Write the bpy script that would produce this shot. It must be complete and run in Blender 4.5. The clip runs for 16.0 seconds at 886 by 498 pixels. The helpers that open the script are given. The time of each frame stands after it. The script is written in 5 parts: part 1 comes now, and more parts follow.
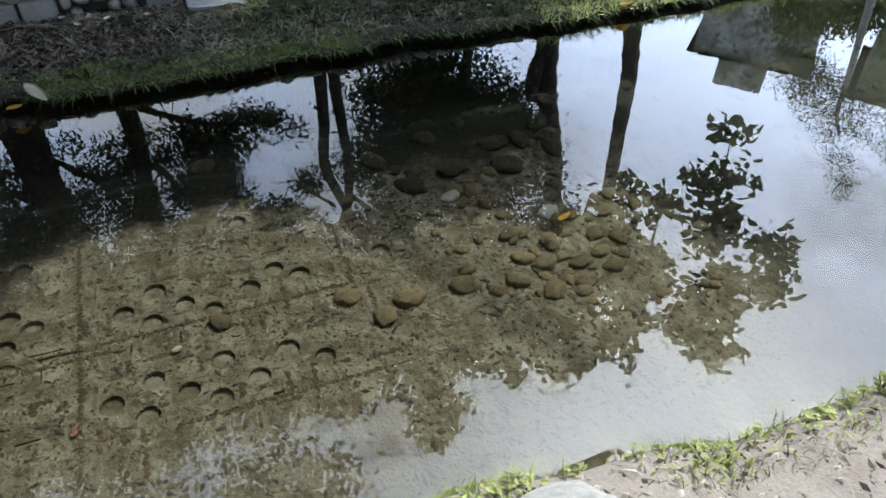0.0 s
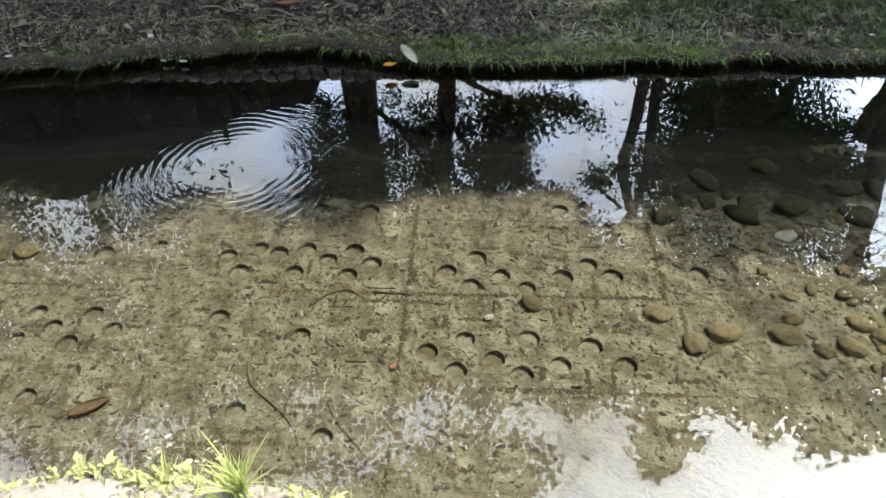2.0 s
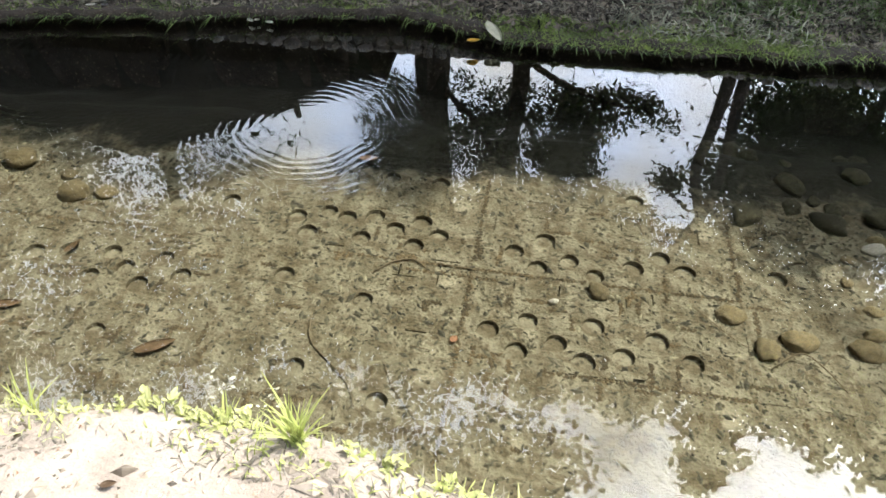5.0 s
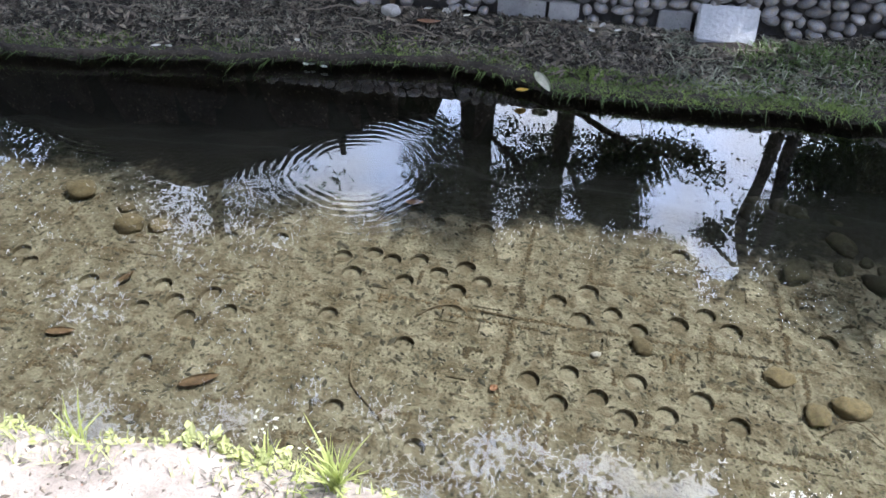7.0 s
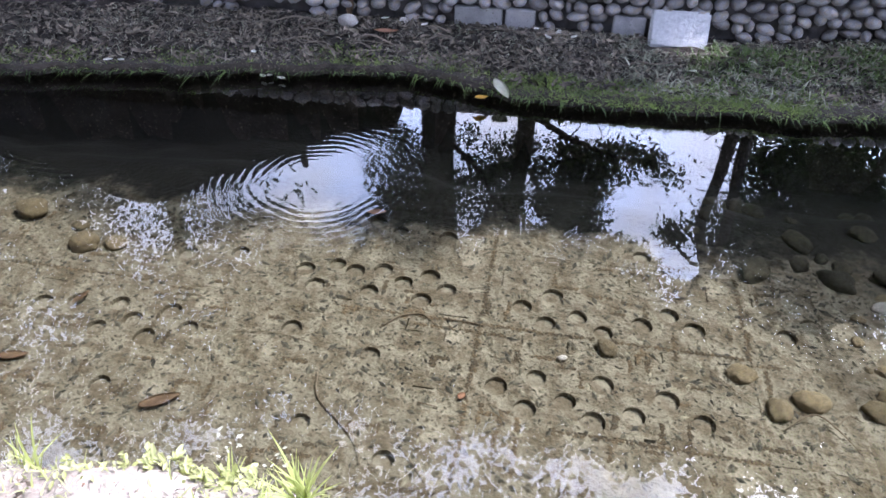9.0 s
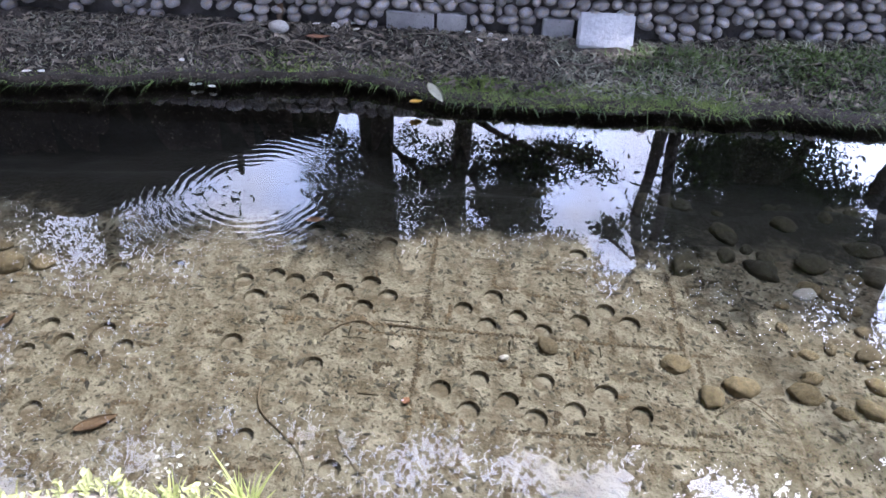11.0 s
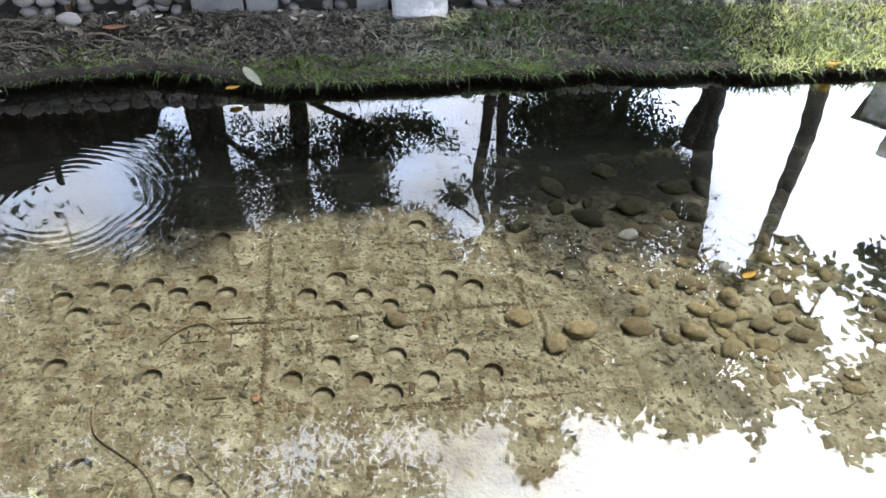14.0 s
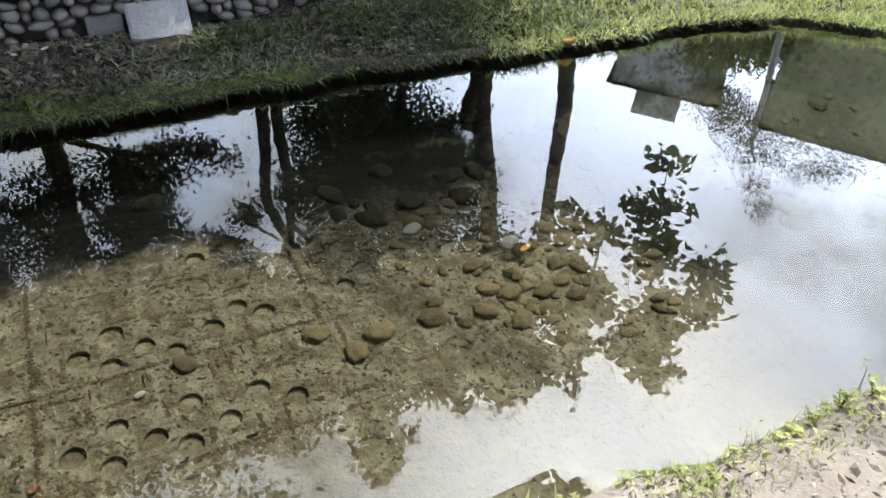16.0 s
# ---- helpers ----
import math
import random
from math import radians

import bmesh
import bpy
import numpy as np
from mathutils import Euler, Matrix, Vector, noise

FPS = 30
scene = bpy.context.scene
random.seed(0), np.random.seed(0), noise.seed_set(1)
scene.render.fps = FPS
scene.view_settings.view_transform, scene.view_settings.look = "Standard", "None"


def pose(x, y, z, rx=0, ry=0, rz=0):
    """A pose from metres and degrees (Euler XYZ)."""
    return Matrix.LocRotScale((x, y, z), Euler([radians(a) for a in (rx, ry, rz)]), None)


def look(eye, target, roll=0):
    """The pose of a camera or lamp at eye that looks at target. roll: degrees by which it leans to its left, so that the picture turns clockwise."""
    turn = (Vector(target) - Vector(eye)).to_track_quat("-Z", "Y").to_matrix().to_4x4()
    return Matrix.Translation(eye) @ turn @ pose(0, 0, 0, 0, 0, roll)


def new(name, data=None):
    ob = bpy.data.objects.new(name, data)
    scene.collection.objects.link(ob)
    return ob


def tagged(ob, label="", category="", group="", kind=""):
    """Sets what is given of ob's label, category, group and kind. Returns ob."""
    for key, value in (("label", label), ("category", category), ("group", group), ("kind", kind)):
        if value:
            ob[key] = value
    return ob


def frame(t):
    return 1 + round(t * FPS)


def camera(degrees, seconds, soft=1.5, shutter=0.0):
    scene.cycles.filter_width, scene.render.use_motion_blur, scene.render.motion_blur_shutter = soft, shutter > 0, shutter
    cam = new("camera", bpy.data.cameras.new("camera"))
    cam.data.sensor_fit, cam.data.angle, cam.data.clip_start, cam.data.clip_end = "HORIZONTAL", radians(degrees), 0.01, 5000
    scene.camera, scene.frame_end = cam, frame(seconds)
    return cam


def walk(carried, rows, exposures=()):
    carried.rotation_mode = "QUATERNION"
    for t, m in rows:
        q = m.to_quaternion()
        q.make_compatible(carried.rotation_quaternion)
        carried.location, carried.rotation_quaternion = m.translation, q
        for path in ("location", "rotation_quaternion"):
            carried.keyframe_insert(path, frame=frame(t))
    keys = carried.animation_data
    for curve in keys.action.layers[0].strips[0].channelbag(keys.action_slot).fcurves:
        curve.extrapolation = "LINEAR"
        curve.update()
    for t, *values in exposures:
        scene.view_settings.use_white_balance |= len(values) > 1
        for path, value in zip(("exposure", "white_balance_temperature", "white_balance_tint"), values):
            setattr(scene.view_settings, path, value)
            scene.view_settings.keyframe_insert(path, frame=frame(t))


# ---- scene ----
cam = camera(64.9, 16.0, 1.6)
PATH = [
    (0, (0.881, 0.710, 1.833), (1.440, 1.963, 0.578), 2.0),
    (0.5, (0.813, 0.750, 1.884), (1.325, 2.033, 0.637), 1.6),
    (1, (0.699, 0.768, 1.878), (1.036, 2.099, 0.623), 1.6),
    (1.5, (0.612, 0.778, 1.866), (0.728, 2.125, 0.589), 0.5),
    (2, (0.566, 0.783, 1.873), (0.508, 2.134, 0.595), -1.5),
    (2.5, (0.519, 0.791, 1.890), (0.278, 2.144, 0.637), -3.2),
    (3, (0.506, 0.787, 1.886), (0.237, 2.135, 0.632), -3.1),
    (3.2, (0.504, 0.793, 1.889), (0.233, 2.145, 0.641), -2.6),
    (5.3, (0.495, 0.750, 1.798), (0.306, 2.072, 0.503), 0.2),
    (5.5, (0.487, 0.746, 1.803), (0.252, 2.076, 0.525), 0.1),
    (6, (0.472, 0.757, 1.821), (0.196, 2.115, 0.580), 0.3),
    (6.5, (0.466, 0.769, 1.826), (0.156, 2.137, 0.604), -0.5),
    (7, (0.466, 0.763, 1.834), (0.167, 2.139, 0.618), -0.2),
    (7.5, (0.467, 0.763, 1.829), (0.202, 2.139, 0.604), 0.1),
    (8, (0.455, 0.761, 1.834), (0.145, 2.127, 0.610), -0.9),
    (8.5, (0.464, 0.770, 1.833), (0.179, 2.151, 0.619), -0.4),
    (9, (0.475, 0.771, 1.825), (0.262, 2.178, 0.628), 0.4),
    (9.5, (0.498, 0.767, 1.806), (0.419, 2.170, 0.588), 3.4),
    (11.8, (0.496, 0.772, 1.864), (0.433, 2.215, 0.692), 1.4),
    (12, (0.500, 0.771, 1.843), (0.468, 2.217, 0.675), 2.1),
    (12.5, (0.505, 0.773, 1.853), (0.561, 2.218, 0.684), 2.2),
    (13, (0.532, 0.773, 1.850), (0.630, 2.205, 0.666), 2.4),
    (13.5, (0.549, 0.782, 1.829), (0.705, 2.181, 0.615), 3.6),
    (14, (0.597, 0.784, 1.831), (0.894, 2.154, 0.608), 3.9),
    (14.5, (0.635, 0.797, 1.825), (1.117, 2.081, 0.568), 5.5),
    (15, (0.683, 0.796, 1.835), (1.267, 2.050, 0.592), 5.4),
    (15.5, (0.720, 0.780, 1.846), (1.396, 2.010, 0.626), 5.2),
    (16, (0.734, 0.789, 1.849), (1.487, 2.003, 0.658), 5.9),
]
SUN_AZ, SUN_EL = 62.0, 59.0          # degrees right of +y, degrees above the horizon
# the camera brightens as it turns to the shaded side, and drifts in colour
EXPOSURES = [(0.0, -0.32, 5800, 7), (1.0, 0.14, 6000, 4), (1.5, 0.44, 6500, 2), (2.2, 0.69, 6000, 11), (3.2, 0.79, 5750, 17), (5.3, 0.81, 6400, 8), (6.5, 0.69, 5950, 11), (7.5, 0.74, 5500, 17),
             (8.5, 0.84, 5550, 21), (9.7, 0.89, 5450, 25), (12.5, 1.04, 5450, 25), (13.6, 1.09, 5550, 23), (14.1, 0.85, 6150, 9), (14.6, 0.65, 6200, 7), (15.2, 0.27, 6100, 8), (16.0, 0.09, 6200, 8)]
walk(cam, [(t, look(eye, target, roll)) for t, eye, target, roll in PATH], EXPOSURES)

# ---------------------------------------------------------------- light
sun_way = Vector((math.sin(radians(SUN_AZ)) * math.cos(radians(SUN_EL)), math.cos(radians(SUN_AZ)) * math.cos(radians(SUN_EL)), math.sin(radians(SUN_EL))))
sun_data = bpy.data.lights.new("sun", "SUN")
sun_data.energy, sun_data.angle, sun_data.color = 5.0, radians(0.4), (1.0, 0.95, 0.86)
sun = new("sun", sun_data)
sun.matrix_world = look(sun_way * 50, (0, 0, 0))


def make_world():
    world = bpy.data.worlds.new("sky")
    scene.world = world
    world.use_nodes = True
    nt = world.node_tree
    nt.nodes.clear()
    n, l = nt.nodes.new, nt.links.new
    out, bg = n("ShaderNodeOutputWorld"), n("ShaderNodeBackground")
    sky = n("ShaderNodeTexSky")
    sky.sky_type, sky.sun_disc = "NISHITA", False
    sky.sun_elevation, sky.sun_rotation = radians(SUN_EL), radians(SUN_AZ)
    sky.dust_density, sky.air_density = 1.6, 1.0
    tc, mp = n("ShaderNodeTexCoord"), n("ShaderNodeMapping")
    mp.inputs["Scale"].default_value = (1.0, 1.0, 1.7)
    no = n("ShaderNodeTexNoise")
    no.inputs["Scale"].default_value, no.inputs["Detail"].default_value, no.inputs["Roughness"].default_value = 2.6, 7.0, 0.58
    ramp = n("ShaderNodeValToRGB")
    ramp.color_ramp.elements[0].position, ramp.color_ramp.elements[1].position = 0.45, 0.62
    dot = n("ShaderNodeVectorMath")
    dot.operation = "DOT_PRODUCT"
    dot.inputs[1].default_value = sun_way
    glow = n("ShaderNodeMapRange")
    glow.inputs["From Min"].default_value, glow.inputs["From Max"].default_value = 0.925, 1.0
    glow.inputs["To Min"].default_value, glow.inputs["To Max"].default_value = CLOUD, CLOUD_SUN
    comb = n("ShaderNodeCombineColor")
    mix = n("ShaderNodeMix")
    mix.data_type = "RGBA"
    l(tc.outputs["Generated"], mp.inputs["Vector"]); l(mp.outputs["Vector"], no.inputs["Vector"])
    l(no.outputs["Fac"], ramp.inputs["Fac"])
    l(tc.outputs["Generated"], dot.inputs[0]); l(dot.outputs["Value"], glow.inputs["Value"])
    for k in ("Red", "Green", "Blue"):
        l(glow.outputs["Result"], comb.inputs[k])
    boost = n("ShaderNodeVectorMath")
    boost.operation = "SCALE"
    boost.inputs["Scale"].default_value = BLUE
    milky = n("ShaderNodeHueSaturation")
    milky.inputs["Saturation"].default_value = 0.62
    l(sky.outputs["Color"], milky.inputs["Color"]); l(milky.outputs["Color"], boost.inputs[0])
    haze, most = n("ShaderNodeMapRange"), n("ShaderNodeMath")
    haze.inputs["From Min"].default_value, haze.inputs["From Max"].default_value, haze.inputs["To Max"].default_value = 0.92, 0.99, 0.85
    most.operation = "MAXIMUM"
    l(dot.outputs["Value"], haze.inputs["Value"]); l(ramp.outputs["Color"], most.inputs[0]); l(haze.outputs["Result"], most.inputs[1])
    l(most.outputs["Value"], mix.inputs["Factor"]); l(boost.outputs["Vector"], mix.inputs["A"]); l(comb.outputs["Color"], mix.inputs["B"])
    l(mix.outputs["Result"], bg.inputs["Color"])
    bg.inputs["Strength"].default_value = 0.12
    l(bg.outputs["Background"], out.inputs["Surface"])


CLOUD, CLOUD_SUN, BLUE = 16.5, 80.0, 6.2
make_world()


# ---------------------------------------------------------------- materials
def material(name, a, b, rough=0.8, scale=6.0, bump=0.3, fine=60.0, speck=None, speck_at=(0.60, 0.72), metal=0.0, per_object=0.0, per_island=0.0, translucent=0.0, bump_size=0.01, patch=None, patch_scale=3.0, grain_range=(0.72, 1.28)):
    """Two colours mixed by a broad noise, darker and lighter grain from a fine one, and relief from both."""
    m = bpy.data.materials.new(name)
    m.use_nodes = True
    nt = m.node_tree
    n, l = nt.nodes.new, nt.links.new
    bsdf = nt.nodes["Principled BSDF"]
    tc = n("ShaderNodeTexCoord")
    broad, grain = n("ShaderNodeTexNoise"), n("ShaderNodeTexNoise")
    for t_, s_, d_ in ((broad, scale, 5.0), (grain, fine, 4.0)):
        t_.inputs["Scale"].default_value, t_.inputs["Detail"].default_value, t_.inputs["Roughness"].default_value = s_, d_, 0.6
        l(tc.outputs["Object"], t_.inputs["Vector"])
    r1 = n("ShaderNodeMapRange")
    r1.inputs["From Min"].default_value, r1.inputs["From Max"].default_value = 0.32, 0.68
    l(broad.outputs["Fac"], r1.inputs["Value"])
    mix = n("ShaderNodeMix")
    mix.data_type = "RGBA"
    mix.inputs["A"].default_value, mix.inputs["B"].default_value = (*a, 1), (*b, 1)
    l(r1.outputs["Result"], mix.inputs["Factor"])
    colour = mix.outputs["Result"]
    if patch:
        blot, r3, m3 = n("ShaderNodeTexNoise"), n("ShaderNodeMapRange"), n("ShaderNodeMix")
        blot.inputs["Scale"].default_value, blot.inputs["Detail"].default_value, blot.inputs["Roughness"].default_value = patch_scale, 6.0, 0.65
        l(tc.outputs["Object"], blot.inputs["Vector"])
        r3.inputs["From Min"].default_value, r3.inputs["From Max"].default_value = 0.46, 0.60
        r3.inputs["To Max"].default_value = 0.85
        l(blot.outputs["Fac"], r3.inputs["Value"])
        m3.data_type = "RGBA"
        m3.inputs["B"].default_value = (*patch, 1)
        l(r3.outputs["Result"], m3.inputs["Factor"]); l(colour, m3.inputs["A"])
        colour = m3.outputs["Result"]
    if speck:
        r2 = n("ShaderNodeMapRange")
        r2.inputs["From Min"].default_value, r2.inputs["From Max"].default_value = speck_at
        l(grain.outputs["Fac"], r2.inputs["Value"])
        m2 = n("ShaderNodeMix")
        m2.data_type = "RGBA"
        m2.inputs["B"].default_value = (*speck, 1)
        l(r2.outputs["Result"], m2.inputs["Factor"]); l(colour, m2.inputs["A"])
        colour = m2.outputs["Result"]
    hsv = n("ShaderNodeHueSaturation")
    rg = n("ShaderNodeMapRange")
    rg.inputs["To Min"].default_value, rg.inputs["To Max"].default_value = grain_range
    l(grain.outputs["Fac"], rg.inputs["Value"])
    value = rg.outputs["Result"]
    for socket, amount in (("obj", per_object), ("isl", per_island)):
        if amount:
            src = n("ShaderNodeObjectInfo").outputs["Random"] if socket == "obj" else n("ShaderNodeNewGeometry").outputs["Random Per Island"]
            rr = n("ShaderNodeMapRange")
            rr.inputs["To Min"].default_value, rr.inputs["To Max"].default_value = 1 - amount, 1 + amount
            l(src, rr.inputs["Value"])
            mu = n("ShaderNodeMath")
            mu.operation = "MULTIPLY"
            l(value, mu.inputs[0]); l(rr.outputs["Result"], mu.inputs[1])
            value = mu.outputs["Value"]
    l(value, hsv.inputs["Value"]); l(colour, hsv.inputs["Color"])
    l(hsv.outputs["Color"], bsdf.inputs["Base Color"])
    bsdf.inputs["Roughness"].default_value, bsdf.inputs["Metallic"].default_value = rough, metal
    if bump:
        add = n("ShaderNodeMath")
        add.operation = "ADD"
        l(broad.outputs["Fac"], add.inputs[0]); l(grain.outputs["Fac"], add.inputs[1])
        bp = n("ShaderNodeBump")
        bp.inputs["Strength"].default_value, bp.inputs["Distance"].default_value = bump, bump_size
        l(add.outputs["Value"], bp.inputs["Height"]); l(bp.outputs["Normal"], bsdf.inputs["Normal"])
    if translucent:
        tr, sh = n("ShaderNodeBsdfTranslucent"), n("ShaderNodeMixShader")
        sh.inputs["Fac"].default_value = translucent
        l(hsv.outputs["Color"], tr.inputs["Color"])
        l(bsdf.outputs["BSDF"], sh.inputs[1]); l(tr.outputs["BSDF"], sh.inputs[2])
        l(sh.outputs["Shader"], nt.nodes["Material Output"].inputs["Surface"])
    return m


def water_material():
    m = bpy.data.materials.new("water")
    m.use_nodes = True
    nt = m.node_tree
    nt.nodes.clear()
    n, l = nt.nodes.new, nt.links.new
    out, mixs, tr, gl, fr = n("ShaderNodeOutputMaterial"), n("ShaderNodeMixShader"), n("ShaderNodeBsdfTransparent"), n("ShaderNodeBsdfGlossy"), n("ShaderNodeFresnel")
    tr.inputs["Color"].default_value = (0.90, 0.905, 0.83, 1)
    gl.inputs["Roughness"].default_value, gl.inputs["Color"].default_value = 0.0, (1, 1, 1, 1)
    fr.inputs["IOR"].default_value = 1.333
    gloss = n("ShaderNodeMath")
    gloss.operation, gloss.use_clamp = "MULTIPLY", True
    gloss.inputs[1].default_value = WATER_GLOSS
    l(fr.outputs["Fac"], gloss.inputs[0])
    tc = n("ShaderNodeTexCoord")
    height = None
    # rings that spread from two places where something touched the surface, where the water is open towards the far bank
    split = n("ShaderNodeSeparateXYZ")
    l(tc.outputs["Object"], split.inputs["Vector"])
    open_side = n("ShaderNodeMapRange")
    open_side.interpolation_type = "SMOOTHSTEP"
    open_side.inputs["From Min"].default_value, open_side.inputs["From Max"].default_value = 2.70, 3.05
    l(split.outputs["Y"], open_side.inputs["Value"])
    for cx, cy, length, lo, hi, power_ in ((-0.45, 3.36, 0.040, 0.45, 0.66, 0.00013), (-1.75, 3.85, 0.048, 0.25, 0.95, 0.00013)):
        sub = n("ShaderNodeVectorMath")
        sub.operation = "SUBTRACT"
        sub.inputs[1].default_value = (cx, cy, 0)
        ln = n("ShaderNodeVectorMath")
        ln.operation = "LENGTH"
        warp = n("ShaderNodeTexNoise")
        warp.inputs["Scale"].default_value, warp.inputs["Detail"].default_value = 3.0, 2.0
        shift = n("ShaderNodeVectorMath")
        shift.operation = "MULTIPLY_ADD"
        shift.inputs[1].default_value = (0.10, 0.10, 0.0)
        l(tc.outputs["Object"], warp.inputs["Vector"]); l(warp.outputs["Color"], shift.inputs[0]); l(tc.outputs["Object"], shift.inputs[2])
        l(shift.outputs["Vector"], sub.inputs[0]); l(sub.outputs["Vector"], ln.inputs[0])
        mu, si = n("ShaderNodeMath"), n("ShaderNodeMath")
        mu.operation, si.operation = "MULTIPLY", "SINE"
        mu.inputs[1].default_value = 2 * math.pi / length
        l(ln.outputs["Value"], mu.inputs[0]); l(mu.outputs["Value"], si.inputs[0])
        fade = n("ShaderNodeMapRange")
        fade.interpolation_type = "SMOOTHSTEP"
        fade.inputs["From Min"].default_value, fade.inputs["From Max"].default_value = hi, lo
        fade.inputs["To Min"].default_value, fade.inputs["To Max"].default_value = 0.0, power_
        l(ln.outputs["Value"], fade.inputs["Value"])
        pr = n("ShaderNodeMath")
        pr.operation = "MULTIPLY"
        both = n("ShaderNodeMath")
        both.operation = "MULTIPLY"
        core, cored = n("ShaderNodeMapRange"), n("ShaderNodeMath")
        core.interpolation_type, cored.operation = "SMOOTHSTEP", "MULTIPLY"
        core.inputs["From Min"].default_value, core.inputs["From Max"].default_value = 0.10, 0.42
        l(ln.outputs["Value"], core.inputs["Value"]); l(core.outputs["Result"], cored.inputs[0]); l(fade.outputs["Result"], cored.inputs[1])
        l(cored.outputs["Value"], both.inputs[0]); l(open_side.outputs["Result"], both.inputs[1])
        l(si.outputs["Value"], pr.inputs[0]); l(both.outputs["Value"], pr.inputs[1])
        if height:
            ad = n("ShaderNodeMath")
            ad.operation = "ADD"
            l(height, ad.inputs[0]); l(pr.outputs["Value"], ad.inputs[1])
            height = ad.outputs["Value"]
        else:
            height = pr.outputs["Value"]
    mp = n("ShaderNodeMapping")
    mp.inputs["Scale"].default_value = (5.0, 11.0, 1.0)
    no = n("ShaderNodeTexNoise")
    no.inputs["Scale"].default_value, no.inputs["Detail"].default_value = 2.2, 2.0
    l(tc.outputs["Object"], mp.inputs["Vector"]); l(mp.outputs["Vector"], no.inputs["Vector"])
    sc = n("ShaderNodeMath")
    sc.operation = "MULTIPLY"
    sc.inputs[1].default_value = 0.00006
    l(no.outputs["Fac"], sc.inputs[0])
    ad = n("ShaderNodeMath")
    ad.operation = "ADD"
    l(height, ad.inputs[0]); l(sc.outputs["Value"], ad.inputs[1])
    bp = n("ShaderNodeBump")
    bp.inputs["Strength"].default_value, bp.inputs["Distance"].default_value = 1.0, 1.0
    l(ad.outputs["Value"], bp.inputs["Height"])
    l(bp.outputs["Normal"], gl.inputs["Normal"]); l(bp.outputs["Normal"], fr.inputs["Normal"])
    l(gloss.outputs["Value"], mixs.inputs["Fac"]); l(tr.outputs["BSDF"], mixs.inputs[1]); l(gl.outputs["BSDF"], mixs.inputs[2])
    l(mixs.outputs["Shader"], out.inputs["Surface"])
    return m


WATER_GLOSS = 2.9
M_WATER = water_material()
M_SILT = material("silt", (0.104, 0.091, 0.059), (0.232, 0.208, 0.155), 0.9, 6.0, 0.6, 42.0, (0.032, 0.026, 0.014), (0.55, 0.68), bump_size=0.02, patch=(0.074, 0.055, 0.029), patch_scale=11.0, grain_range=(0.7, 1.3))
M_PAVER = material("silted_concrete", (0.104, 0.091, 0.059), (0.232, 0.208, 0.155), 0.9, 9.0, 1.0, 42.0, (0.032, 0.026, 0.014), (0.55, 0.68), per_object=0.04, bump_size=0.02, patch=(0.074, 0.055, 0.029), patch_scale=11.0, grain_range=(0.35, 1.75))


def paint_bed_shade(m, edge=3.68):
    """Darkness painted over the silt: shade towards the far bank, and the deeper pool past the stones."""
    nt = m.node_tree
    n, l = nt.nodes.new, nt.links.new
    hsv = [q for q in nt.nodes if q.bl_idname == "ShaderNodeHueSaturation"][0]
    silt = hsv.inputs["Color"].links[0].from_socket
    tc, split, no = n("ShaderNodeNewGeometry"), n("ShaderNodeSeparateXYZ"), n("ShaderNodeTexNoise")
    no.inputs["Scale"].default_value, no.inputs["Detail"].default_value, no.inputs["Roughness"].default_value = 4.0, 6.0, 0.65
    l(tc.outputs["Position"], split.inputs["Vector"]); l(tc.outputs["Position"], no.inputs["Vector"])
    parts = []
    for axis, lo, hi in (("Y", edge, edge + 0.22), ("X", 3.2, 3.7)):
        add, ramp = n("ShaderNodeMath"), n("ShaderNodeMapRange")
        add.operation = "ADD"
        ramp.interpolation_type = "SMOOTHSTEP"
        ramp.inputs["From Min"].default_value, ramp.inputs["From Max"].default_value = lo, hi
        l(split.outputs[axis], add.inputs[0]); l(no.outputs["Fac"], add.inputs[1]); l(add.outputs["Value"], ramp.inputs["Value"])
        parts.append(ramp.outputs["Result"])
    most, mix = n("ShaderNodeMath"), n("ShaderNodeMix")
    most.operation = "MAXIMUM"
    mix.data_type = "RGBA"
    # near-black that stands in for shade on the bed
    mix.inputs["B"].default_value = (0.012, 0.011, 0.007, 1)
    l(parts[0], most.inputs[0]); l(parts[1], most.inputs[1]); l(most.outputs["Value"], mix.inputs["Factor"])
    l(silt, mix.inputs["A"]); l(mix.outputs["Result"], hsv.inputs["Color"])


paint_bed_shade(M_SILT)
paint_bed_shade(M_PAVER)
M_SAND = material("pale_sand", (0.24, 0.20, 0.165), (0.37, 0.32, 0.27), 0.95, 5.0, 0.7, 70.0, (0.22, 0.16, 0.10), (0.62, 0.75))
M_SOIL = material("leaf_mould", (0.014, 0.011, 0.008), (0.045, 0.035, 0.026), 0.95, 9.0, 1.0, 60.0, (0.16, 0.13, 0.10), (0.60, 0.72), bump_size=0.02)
M_LAWN = material("lawn", (0.07, 0.11, 0.03), (0.13, 0.15, 0.05), 0.95, 2.0, 0.5, 30.0)
M_COBBLE = material("river_cobble", (0.17, 0.17, 0.19), (0.35, 0.335, 0.33), 0.6, 7.0, 0.3, 50.0, (0.15, 0.135, 0.12), (0.56, 0.68), per_object=0.45, patch=(0.27, 0.22, 0.16), patch_scale=1.1)
M_MORTAR = material("grey_mortar", (0.055, 0.05, 0.048), (0.13, 0.12, 0.115), 0.95, 8.0, 0.8, 60.0)
